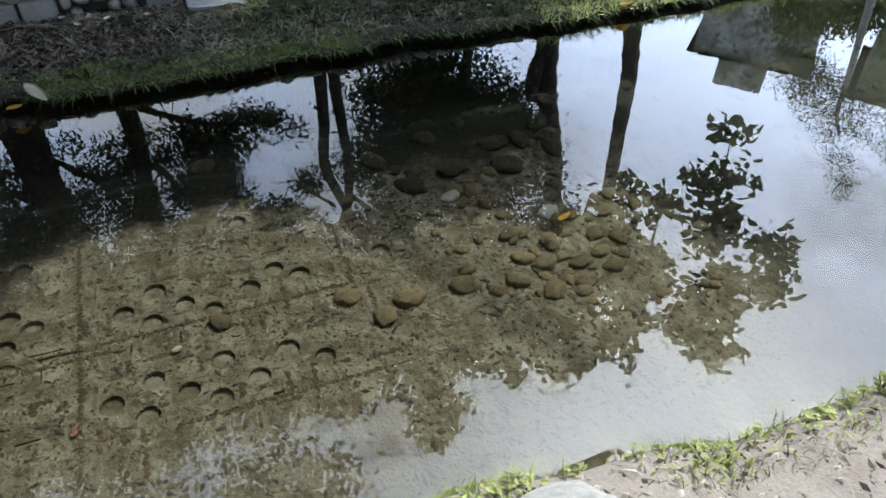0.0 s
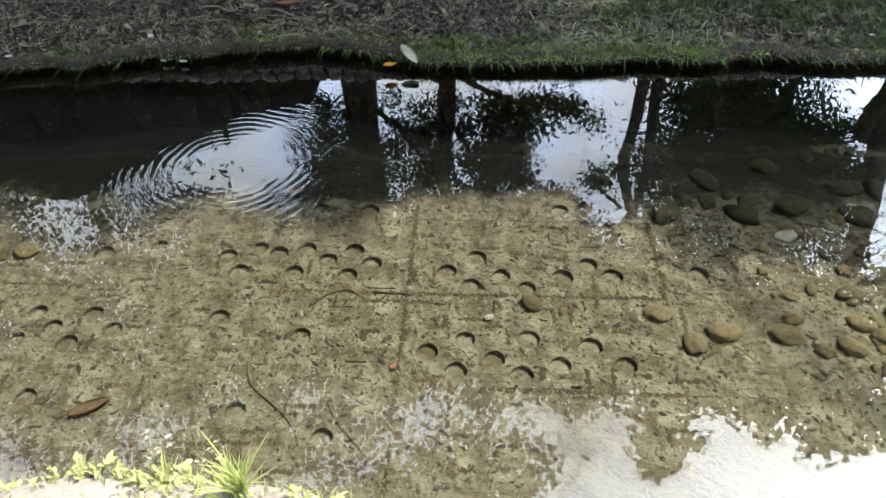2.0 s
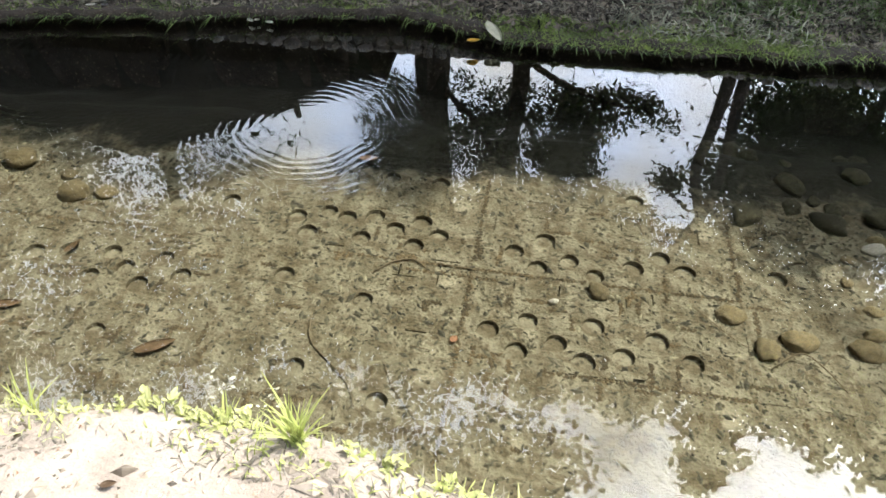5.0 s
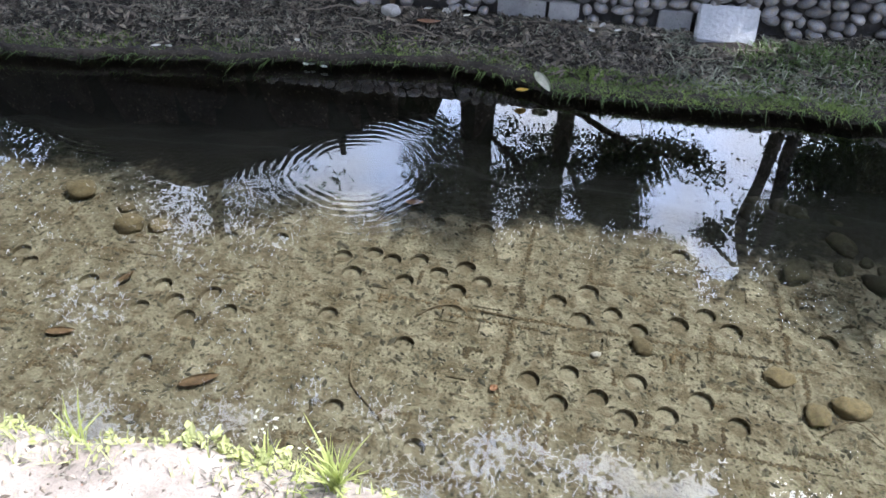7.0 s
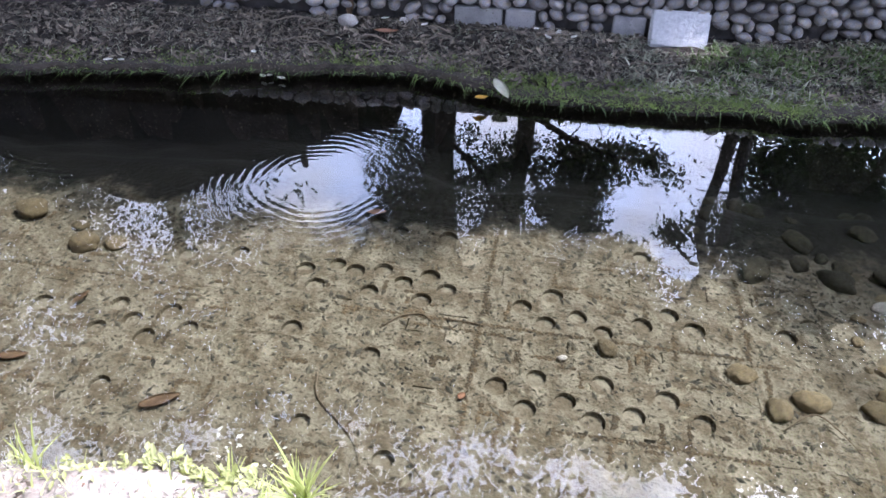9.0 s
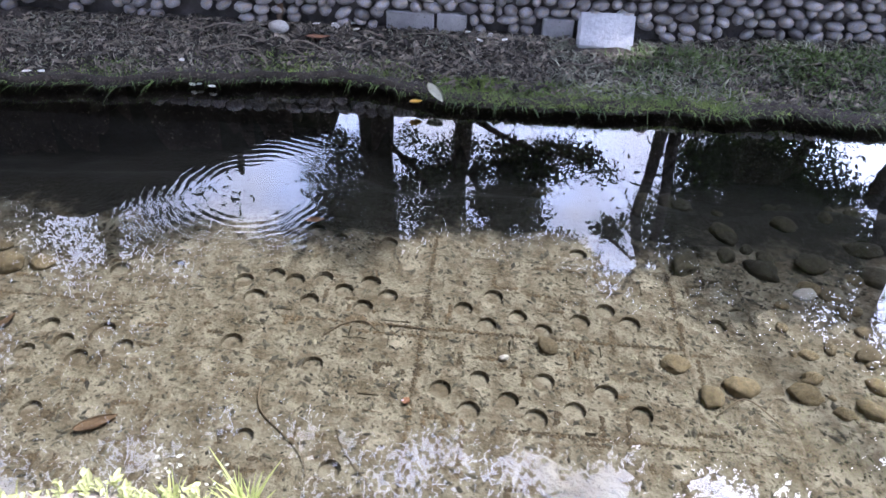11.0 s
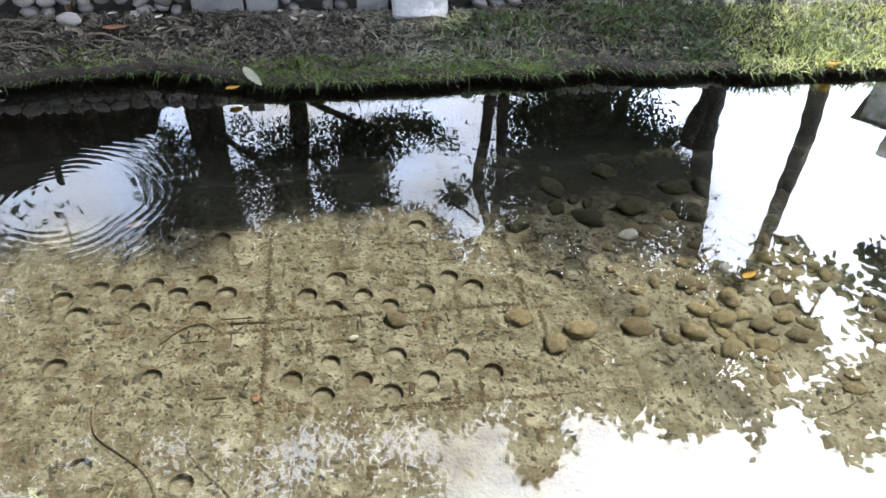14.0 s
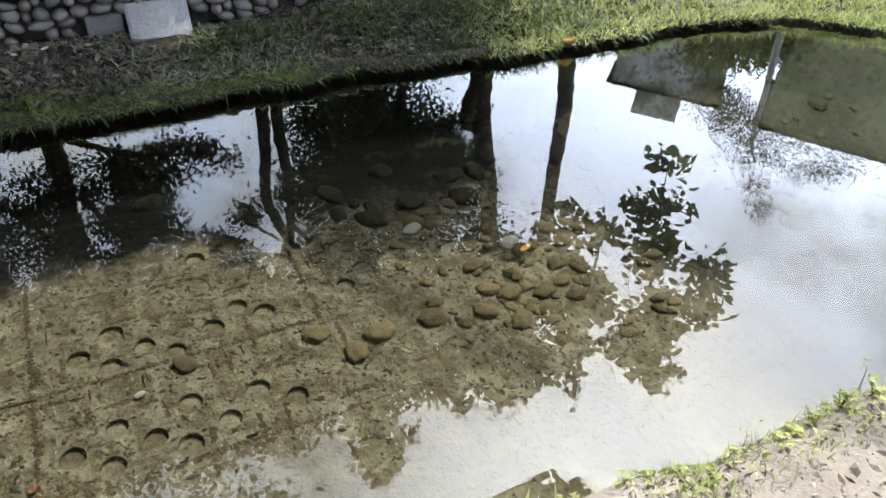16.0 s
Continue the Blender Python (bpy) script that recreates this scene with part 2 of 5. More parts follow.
M_BEDSTONE = material("algae_stone", (0.095, 0.074, 0.038), (0.20, 0.160, 0.095), 0.8, 3.0, 0.6, 30.0, (0.05, 0.04, 0.02), (0.54, 0.66), per_object=0.35, patch=(0.17, 0.13, 0.065), patch_scale=2.2)
# shaded copy of algae_stone: the shade is put into its colour
M_SHADESTONE = material("shaded_stone", (0.028, 0.025, 0.015), (0.062, 0.055, 0.032), 0.85, 3.0, 0.6, 30.0, per_object=0.4)
M_PALESTONE = material("pale_stone", (0.34, 0.32, 0.29), (0.52, 0.50, 0.46), 0.7, 5.0, 0.4, 40.0, per_object=0.15)
M_CONCRETE = material("white_concrete", (0.40, 0.41, 0.43), (0.52, 0.52, 0.53), 0.85, 6.0, 0.4, 50.0, (0.4, 0.4, 0.4), (0.64, 0.76))
M_GRASS = material("grass_blade", (0.045, 0.085, 0.018), (0.11, 0.155, 0.04), 0.6, 1.5, 0.0, 20.0, per_island=0.4, translucent=0.3)
M_DRYGRASS = material("dry_grass", (0.09, 0.08, 0.06), (0.30, 0.275, 0.22), 0.8, 1.5, 0.0, 20.0, per_island=0.45, translucent=0.2)
# sun is put into this grass's colour, far paler than grass_blade
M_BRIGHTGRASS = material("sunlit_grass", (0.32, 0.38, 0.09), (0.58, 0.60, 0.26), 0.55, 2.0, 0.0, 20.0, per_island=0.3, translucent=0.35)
M_WEED = material("rim_weed", (0.40, 0.44, 0.14), (0.66, 0.66, 0.36), 0.55, 3.0, 0.0, 20.0, per_island=0.35, translucent=0.35)
M_LEAF = material("tree_leaf", (0.025, 0.042, 0.014), (0.05, 0.075, 0.025), 0.5, 1.0, 0.0, 8.0, per_island=0.4, translucent=0.06)
M_BIGLEAF = material("broad_leaf", (0.10, 0.15, 0.035), (0.17, 0.22, 0.06), 0.4, 1.0, 0.0, 8.0, per_island=0.35, translucent=0.4)
M_DARKLEAF = material("dark_leaf", (0.02, 0.04, 0.012), (0.04, 0.065, 0.02), 0.5, 1.0, 0.0, 8.0, per_island=0.4, translucent=0.05)
M_BARK = material("dark_bark", (0.03, 0.025, 0.02), (0.065, 0.052, 0.04), 0.9, 6.0, 0.8, 30.0)
M_PALEBARK = material("pale_bark", (0.62, 0.60, 0.55), (0.82, 0.80, 0.74), 0.8, 5.0, 0.4, 25.0)
M_RINGBARK = material("ringed_bark", (0.13, 0.115, 0.09), (0.22, 0.20, 0.16), 0.85, 3.0, 0.4, 25.0)
M_PALELEAF = material("pale_dry_leaf", (0.40, 0.41, 0.30), (0.54, 0.54, 0.43), 0.6, 20.0, 0.2, 90.0)
M_YELLOWLEAF = material("yellow_leaf", (0.62, 0.38, 0.05), (0.75, 0.50, 0.10), 0.6, 20.0, 0.2, 90.0)
M_BROWNLEAF = material("brown_leaf", (0.14, 0.09, 0.05), (0.26, 0.17, 0.10), 0.7, 20.0, 0.2, 90.0, per_object=0.2)
M_REDLEAF = material("red_leaf", (0.28, 0.14, 0.08), (0.42, 0.23, 0.14), 0.7, 20.0, 0.2, 90.0)
M_PETAL = material("white_petal", (0.75, 0.74, 0.68), (0.85, 0.84, 0.8), 0.6, 20.0, 0.1, 90.0)
M_TWIG = material("wet_twig", (0.07, 0.052, 0.03), (0.14, 0.11, 0.07), 0.8, 10.0, 0.4, 60.0)
M_ROOT = material("dry_root", (0.10, 0.085, 0.065), (0.20, 0.17, 0.13), 0.9, 8.0, 0.5, 50.0)
M_HOUSE = material("grey_render_wall", (0.36, 0.35, 0.34), (0.50, 0.49, 0.48), 0.9, 1.0, 0.4, 6.0, (0.10, 0.11, 0.05), (0.52, 0.66), patch=(0.12, 0.12, 0.06), patch_scale=0.8)
M_BRICK = material("brown_wall", (0.24, 0.23, 0.13), (0.40, 0.38, 0.25), 0.9, 1.0, 0.5, 6.0, (0.14, 0.12, 0.07), (0.52, 0.66), patch=(0.22, 0.24, 0.12), patch_scale=0.7)
M_SHINGLE = material("weathered_shingle", (0.012, 0.011, 0.010), (0.026, 0.023, 0.02), 0.95, 2.0, 0.4, 14.0)
M_ROOF = material("roof_tile", (0.12, 0.10, 0.09), (0.19, 0.16, 0.14), 0.85, 1.0, 0.3, 10.0)
M_GLASS = material("dark_window", (0.03, 0.035, 0.04), (0.05, 0.055, 0.06), 0.1, 1.0, 0.0, 5.0)

rng = np.random.default_rng(7)


# ---------------------------------------------------------------- mesh helpers
def mesh_object(name, verts, faces, mat, parent=None, label="", smooth=False):
    me = bpy.data.meshes.new(name)
    me.from_pydata([tuple(map(float, v)) for v in verts], [], [tuple(map(int, f)) for f in faces])
    me.materials.append(mat)
    if smooth:
        me.polygons.foreach_set("use_smooth", [True] * len(me.polygons))
    me.update()
    ob = new(name, me)
    if parent:
        ob.parent = parent
    if label:
        tagged(ob, label)
    return ob


def part(name, bm, mat, parent=None, label="", smooth=False):
    me = bpy.data.meshes.new(name)
    bm.to_mesh(me)
    bm.free()
    me.materials.append(mat)
    if smooth:
        me.polygons.foreach_set("use_smooth", [True] * len(me.polygons))
    ob = new(name, me)
    if parent:
        ob.parent = parent
    if label:
        tagged(ob, label)
    return ob


def empty(name, at, label, category, group="", kind=""):
    ob = new(name)
    ob.location = at
    return tagged(ob, label, category, group, kind)


def smooth_line(points, radii, steps=6):
    """Points and radii along a Catmull-Rom curve through the given ones."""
    p = [Vector(q) for q in points]
    p = [p[0] * 2 - p[1]] + p + [p[-1] * 2 - p[-2]]
    out, rad = [], []
    for i in range(1, len(p) - 2):
        for k in range(steps):
            u = k / steps
            a, b, c, d = p[i - 1:i + 3]
            out.append(0.5 * ((2 * b) + (c - a) * u + (2 * a - 5 * b + 4 * c - d) * u * u + (3 * b - a - 3 * c + d) * u ** 3))
            rad.append(radii[i - 1] * (1 - u) + radii[i] * u)
    out.append(p[-2])
    rad.append(radii[-1])
    return out, rad


def tube(bm, points, radii, segs=8, steps=6, rough=0.06, ring=0.0):
    """A tapered, slightly uneven tube along a line, added to bm. ring: how proud its growth rings stand."""
    pts, rad = smooth_line(points, radii, steps)
    rows = []
    for i, (q, r) in enumerate(zip(pts, rad)):
        way = (pts[min(i + 1, len(pts) - 1)] - pts[max(i - 1, 0)]).normalized()
        side = way.cross(Vector((0, 1, 0.13))).normalized()
        up = side.cross(way)
        row = []
        for k in range(segs):
            a = 2 * math.pi * k / segs
            rr = r * (1 + rough * noise.noise(q * 3 + Vector((k * 1.7, 0, 0))) * 2) * (1 + (ring if i % 3 == 0 else 0))
            row.append(bm.verts.new(q + (side * math.cos(a) + up * math.sin(a)) * rr))
        rows.append(row)
    for r0, r1 in zip(rows, rows[1:]):
        for k in range(segs):
            bm.faces.new((r0[k], r0[(k + 1) % segs], r1[(k + 1) % segs], r1[k]))
    bm.faces.new(rows[0][::-1])
    bm.faces.new(rows[-1])


def leaf_arrays(centres, size, width=0.42, droop=0.5, gen=rng):
    """Folded leaves of six points and four faces at the given centres, turned at random."""
    n = len(centres)
    a, tilt, rollv = gen.uniform(0, 2 * np.pi, n), gen.normal(-droop * 0.5, 0.45, n), gen.normal(0, 0.5, n)
    s = size * gen.uniform(0.65, 1.25, n)
    d = np.c_[np.cos(a) * np.cos(tilt), np.sin(a) * np.cos(tilt), np.sin(tilt)]
    side = np.c_[-np.sin(a), np.cos(a), np.zeros(n)]
    up = np.cross(d, side)
    side, up = side * np.cos(rollv)[:, None] + up * np.sin(rollv)[:, None], up * np.cos(rollv)[:, None] - side * np.sin(rollv)[:, None]
    c = np.asarray(centres, float)
    w = width * s[:, None]
    s = s[:, None]
    v = np.stack([c - d * s * 0.5, c - d * s * 0.08 + side * w * 0.5 + up * w * 0.12, c + d * s * 0.02 - up * w * 0.06, c - d * s * 0.08 - side * w * 0.5 + up * w * 0.12,
                  c + d * s * 0.28 + side * w * 0.33 + up * w * 0.05, c + d * s * 0.28 - side * w * 0.33 + up * w * 0.05, c + d * s * 0.55 - up * w * 0.1], 1)
    f = np.array([(0, 2, 1, 1), (0, 3, 2, 2), (1, 2, 6, 4), (2, 3, 5, 6)])
    idx = (np.arange(n) * 7)[:, None, None] + f[None]
    return v.reshape(-1, 3), idx.reshape(-1, 4)


def spray_arrays(centres, size, width=0.42, droop=0.5, gen=rng):
    """Small leaves folded along the midrib, four points and two faces each."""
    n = len(centres)
    a, tilt, rollv = gen.uniform(0, 2 * np.pi, n), gen.normal(-droop * 0.5, 0.5, n), gen.normal(0, 0.7, n)
    s = (size * gen.uniform(0.6, 1.3, n))[:, None]
    d = np.c_[np.cos(a) * np.cos(tilt), np.sin(a) * np.cos(tilt), np.sin(tilt)]
    side = np.c_[-np.sin(a), np.cos(a), np.zeros(n)]
    up = np.cross(d, side)
    side = side * np.cos(rollv)[:, None] + up * np.sin(rollv)[:, None]
    c, w = np.asarray(centres, float), width * s * 0.5
    v = np.stack([c - d * s * 0.5, c + side * w + up * w * 0.3, c + d * s * 0.5, c - side * w + up * w * 0.3], 1)
    f = np.array([(0, 2, 1, 1), (0, 3, 2, 2)])
    return v.reshape(-1, 3), ((np.arange(n) * 4)[:, None, None] + f[None]).reshape(-1, 4)


GLADE = Vector((1.34, 4.76, 0.12))    # a gap in the leaves lets the sun down on to the block


def open_glade(pts):
    rel = np.asarray(pts, float) - np.array(GLADE)
    way = np.array(sun_way)
    off = rel - np.outer(rel @ way, way)
    return np.asarray(pts)[np.linalg.norm(off, axis=1) > 0.19]


def quads_object(name, verts, faces, mat, parent=None, label=""):
    faces = [tuple(dict.fromkeys(f)) for f in faces.tolist()]
    return mesh_object(name, verts, faces, mat, parent, label)


def clumps(boxes, per, spread, gen=rng, gaps=None):
    """Leaf centres: boxes of (centre, half sizes, how many clumps), each clump a loose ball of leaves."""
    pts = []
    for c, h, n in boxes:
        q = gen.normal(size=(n, 3))
        q /= np.linalg.norm(q, axis=1)[:, None]
        q = np.array(c) + q * np.array(h) * (gen.uniform(0.15, 1.0, (n, 1)) ** 0.5)
        if gaps is not None:
            q = q[[noise.noise(Vector((p[0] * 3.3, p[1] * 0.9, p[2] * 3.3))) > gaps for p in q.tolist()]]
            n = len(q)
        off = gen.normal(size=(n, per, 3)) * spread * np.array((1, 1, 0.6)) * gen.uniform(0.6, 1.3, (n, 1, 1))
        pts.append((q[:, None] + off).reshape(-1, 3))
    return open_glade(np.concatenate(pts))


def tree(name, base, label, stems, boxes, leaf=0.10, per=34, spread=0.20, bark=None, foliage=None, ring=0.0, limbs=(), group="trees beyond the wall", width=0.42, canopy=(), gaps=None):
    root = empty(name, base, label, "tree", group)
    inv = Matrix.Translation(base).inverted()
    bark, foliage = bark or M_BARK, foliage or M_LEAF
    for points, radii in stems:
        bm = bmesh.new()
        tube(bm, [inv @ Vector(q) for q in points], radii, 10, 8, 0.05, ring)
        part("trunk", bm, bark, root, smooth=True)
    for points, radii in limbs:
        bm = bmesh.new()
        tube(bm, [inv @ Vector(q) for q in points], radii, 6, 5)
        part("limb", bm, bark, root, smooth=True)
    if boxes:
        make = leaf_arrays if foliage is M_BIGLEAF else spray_arrays
        v, f = make(clumps(boxes, per, spread, gaps=gaps) - np.array(base), leaf, width)
        quads_object("crown", v, f, foliage, root)
    if canopy:
        v, f = spray_arrays(clumps(canopy, 70, 0.20) - np.array(base), 0.11, 0.5)
        quads_object("upper_crown", v, f, foliage, root)
    return root


# ---------------------------------------------------------------- ground
NEAR_X, NEAR_Y = (-60, -8, -3, -0.95, -0.6, -0.3, 0, 0.4, 1.3, 2.0, 2.7, 5, 60), (-4, 1.2, 1.45, 1.64, 1.66, 1.68, 1.65, 1.57, 1.48, 1.36, 1.31, 1.22, -4)
FAR_X, FAR_Y = (-60, -9, -2.9, -2.25, -1.6, -1.0, -0.5, -0.3, 0.0, 0.33, 0.9, 1.5, 2.0, 2.5, 3.1, 3.75, 4.5, 5.1, 5.6, 6.1, 8, 60), (1, 3.7, 4.03, 4.10, 4.21, 4.30, 4.39, 4.41, 4.34, 4.20, 4.20, 4.22, 4.25, 4.23, 4.17, 4.16, 4.19, 4.17, 4.01, 3.6, 3.3, 1)
BED = -0.186
PAVE_X0, PAVE_Y0, PAVE_L, PAVE_W, PAVE_TURN = 0.335, 2.70, 1.03, 0.455, radians(-1.5)
PAVE_E1, PAVE_E2 = Vector((math.cos(PAVE_TURN), math.sin(PAVE_TURN), 0)), Vector((-math.sin(PAVE_TURN), math.cos(PAVE_TURN), 0))


def paved(x, y):
    """How far inside the paved stretch of the bed a place lies, in metres."""
    d = Vector((x - PAVE_X0, y - PAVE_Y0, 0))
    u, v = d.dot(PAVE_E1), d.dot(PAVE_E2)
    return min(u + 2.93 * PAVE_L, 1.27 * PAVE_L - u, v + 1.86 * PAVE_W, (1.42 if u > -PAVE_L else 0.93) * PAVE_W - v)


def step(x, a, b):
    u = min(max((x - a) / (b - a), 0), 1)
    return u * u * (3 - 2 * u)


def ground_z(x, y):
    yn, yf = float(np.interp(x, NEAR_X, NEAR_Y)), float(np.interp(x, FAR_X, FAR_Y))
    wob = noise.noise(Vector((x * 3.1, y * 3.1, 0)))
    fine = noise.noise(Vector((x * 9, y * 9, 3)))
    yn += 0.03 * wob
    yf += 0.05 * noise.noise(Vector((x * 3, 7, 0))) + 0.02 * noise.noise(Vector((x * 13, 3, 0)))
    bed = BED + 0.010 * wob + 0.006 * fine - 0.22 * max(step(y + 0.12 * wob, 3.55, 4.05), step(x + 0.1 * wob, 3.0, 3.7))
    inside = paved(x, y)
    bed += (-0.021 - 0.007 * wob - 0.005 * fine) * step(inside, -0.03, 0.02)
    near = 0.2 + 0.03 * wob + 0.012 * fine + 0.03 * max(yn - y, 0) - 0.02 * math.exp(-max(yn - y, 0) / 0.1)
    far = 0.05 + 0.075 * step(y, yf, 4.85) + 0.06 * step(x, 1.5, 2.6) * step(y, yf + 0.1, 4.8) + 0.012 * wob + 0.010 * fine + 0.020 * step(y, yf, yf + 0.15) * noise.noise(Vector((x * 15, y * 15, 6)))
    far += 0.12 * step(y, 5.0, 5.4)
    if y < 2.9:
        return near + (bed - near) * step(y, yn - 0.02, yn + 0.2)
    return bed + (far - bed) * step(y, yf - 0.03, yf + 0.03)


def build_ground():
    gx = np.unique(np.concatenate([np.linspace(-400, -10, 14), np.linspace(-10, -3.6, 26), np.linspace(-3.6, 6.8, 270), np.linspace(6.8, 14, 30), np.linspace(14, 400, 14)]))
    gy = np.unique(np.concatenate([np.linspace(-400, -4, 14), np.linspace(-4, 0.8, 20), np.linspace(0.8, 5.5, 130), np.linspace(5.5, 20, 16), np.linspace(20, 400, 14)]))
    nx, ny = len(gx), len(gy)
    verts = [(x, y, ground_z(float(x), float(y))) for y in gy for x in gx]
    faces = [(j * nx + i, j * nx + i + 1, (j + 1) * nx + i + 1, (j + 1) * nx + i) for j in range(ny - 1) for i in range(nx - 1)]
    ob = mesh_object("ground", verts, faces, M_SILT, smooth=True)
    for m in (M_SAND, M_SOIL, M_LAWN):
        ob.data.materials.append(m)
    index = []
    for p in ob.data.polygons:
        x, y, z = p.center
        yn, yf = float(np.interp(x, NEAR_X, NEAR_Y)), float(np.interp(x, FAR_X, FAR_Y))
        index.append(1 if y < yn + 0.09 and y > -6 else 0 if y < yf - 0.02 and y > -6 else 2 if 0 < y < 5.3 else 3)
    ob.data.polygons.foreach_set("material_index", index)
    return tagged(ob, "sandy near bank, silted stream bed and littered far bank", "ground", kind="structure")


build_ground()
water = mesh_object("water", [(-60, -3, 0), (60, -3, 0), (60, 4.9, 0), (-60, 4.9, 0)], [(0, 1, 2, 3)], M_WATER)
tagged(water, "clear still shallow water with faint ripple rings", "water", kind="structure")


# ---------------------------------------------------------------- cobble wall
WALL_Y, WALL_TOP = 4.93, 0.52


def build_wall():
    bm = bmesh.new()
    bmesh.ops.create_cube(bm, size=1.0, matrix=Matrix.Translation((0.5, WALL_Y + 0.14, 0.25)) @ Matrix.Diagonal((30, 0.24, 0.50, 1)))
    bmesh.ops.subdivide_edges(bm, edges=[e for e in bm.edges if abs(e.verts[0].co.x - e.verts[1].co.x) > 1], cuts=60)
    for v in bm.verts:
        v.co.y += 0.012 * noise.noise(v.co * 2.3)
        v.co.z += 0.008 * noise.noise(v.co * 3.1)
    wall = part("wall_garden", bm, M_MORTAR)
    return tagged(wall, "low grey garden wall faced with rounded river cobbles", "wall", kind="structure")


def stone_mesh(name, seed, subdiv, rough, flat=0.0):
    bm = bmesh.new()
    bmesh.ops.create_icosphere(bm, subdivisions=subdiv, radius=1.0)
    for v in bm.verts:
        k = 1 + rough * noise.noise(v.co * 1.1 + Vector((seed * 5.3, seed, 0))) + rough * 0.4 * noise.noise(v.co * 2.7 + Vector((0, seed * 3, 0)))
        v.co *= k
        if flat and v.co.z < 0:
            v.co.z *= 1 - flat
    me = bpy.data.meshes.new(name)
    bm.to_mesh(me)
    bm.free()
    me.polygons.foreach_set("use_smooth", [True] * len(me.polygons))
    return me


# ---------------------------------------------------------------- paving under water
HOLE_R = 0.041
# open holes by paver column and row: places along the paver and across it
HOLES = {
    (0, -1): [(.10, .16), (.24, .225), (.21, .075), (.35, .135), (.48, .235), (.45, .065), (.59, .115), (.71, .205), (.83, .125)],
    (0, 0): [(.155, .13), (.255, .05), (.38, .11), (.482, .042), (.632, .112), (.742, .188), (.835, .12), (.275, .215)],
    (1, 0): [(.16, .15), (.262, .225)],
    (-1, 0): [(.544, .102), (.864, .165), (.771, .09), (.78, .24), (.573, .245), (.367, .245), (.312, .10), (.238, .19), (.455, .215), (.675, .18)],
    (-1, 1): [(.361, .056), (.587, .063), (.469, .11), (.812, .055)],
    (-1, -1): [(.30, .30), (.64, .22)],
    (-2, -1): [(.82, .30), (.69, .23), (.78, .15), (.93, .22), (.595, .30), (.409, .287), (.277, .247), (.57, .16)],
    (-3, -1): [(.90, .35), (.98, .295), (.24, .31)],
    (-1, -2): [(.80, .24), (.48, .33)],
    (-2, -2): [(.74, .36)],
    (-2, 0): [(.95, .24), (.723, .193)],
    (0, 1): [(.648, .081)],
}


# narrow cut grooves: place, width and height
SLOTS = {
    (0, -1): [(.17, .375, .006, .055), (.345, .365, .007, .06), (.60, .35, .006, .06), (.70, .38, .006, .05), (.50, .385, .07, .006), (.40, .005, .10, .008), (.52, .006, .14, .008), (.62, .012, .04, .016)],
    (0, 0): [(.055, .24, .006, .09), (.60, .30, .07, .007), (.585, .33, .006, .05), (.71, .29, .09, .006), (.90, .30, .006, .07), (.20, .35, .06, .006)],
    (-1, 0): [(.66, .33, .08, .006), (.15, .30, .07, .006), (.40, .035, .09, .008), (.52, .02, .006, .06), (.86, .02, .12, .008)],
    (-1, -1): [(.74, .375, .008, .06), (.72, .37, .10, .007), (.90, .34, .006, .08), (.30, .40, .10, .006), (.83, .10, .08, .008)],
    (-2, -1): [(.2, .38, .1, .006), (.8, .36, .06, .006)], (-2, 0): [(.3, .1, .09, .006), (.62, .2, .006, .06), (.7, .3, .08, .006)], (1, 0): [(.05, .3, .006, .08)],
}


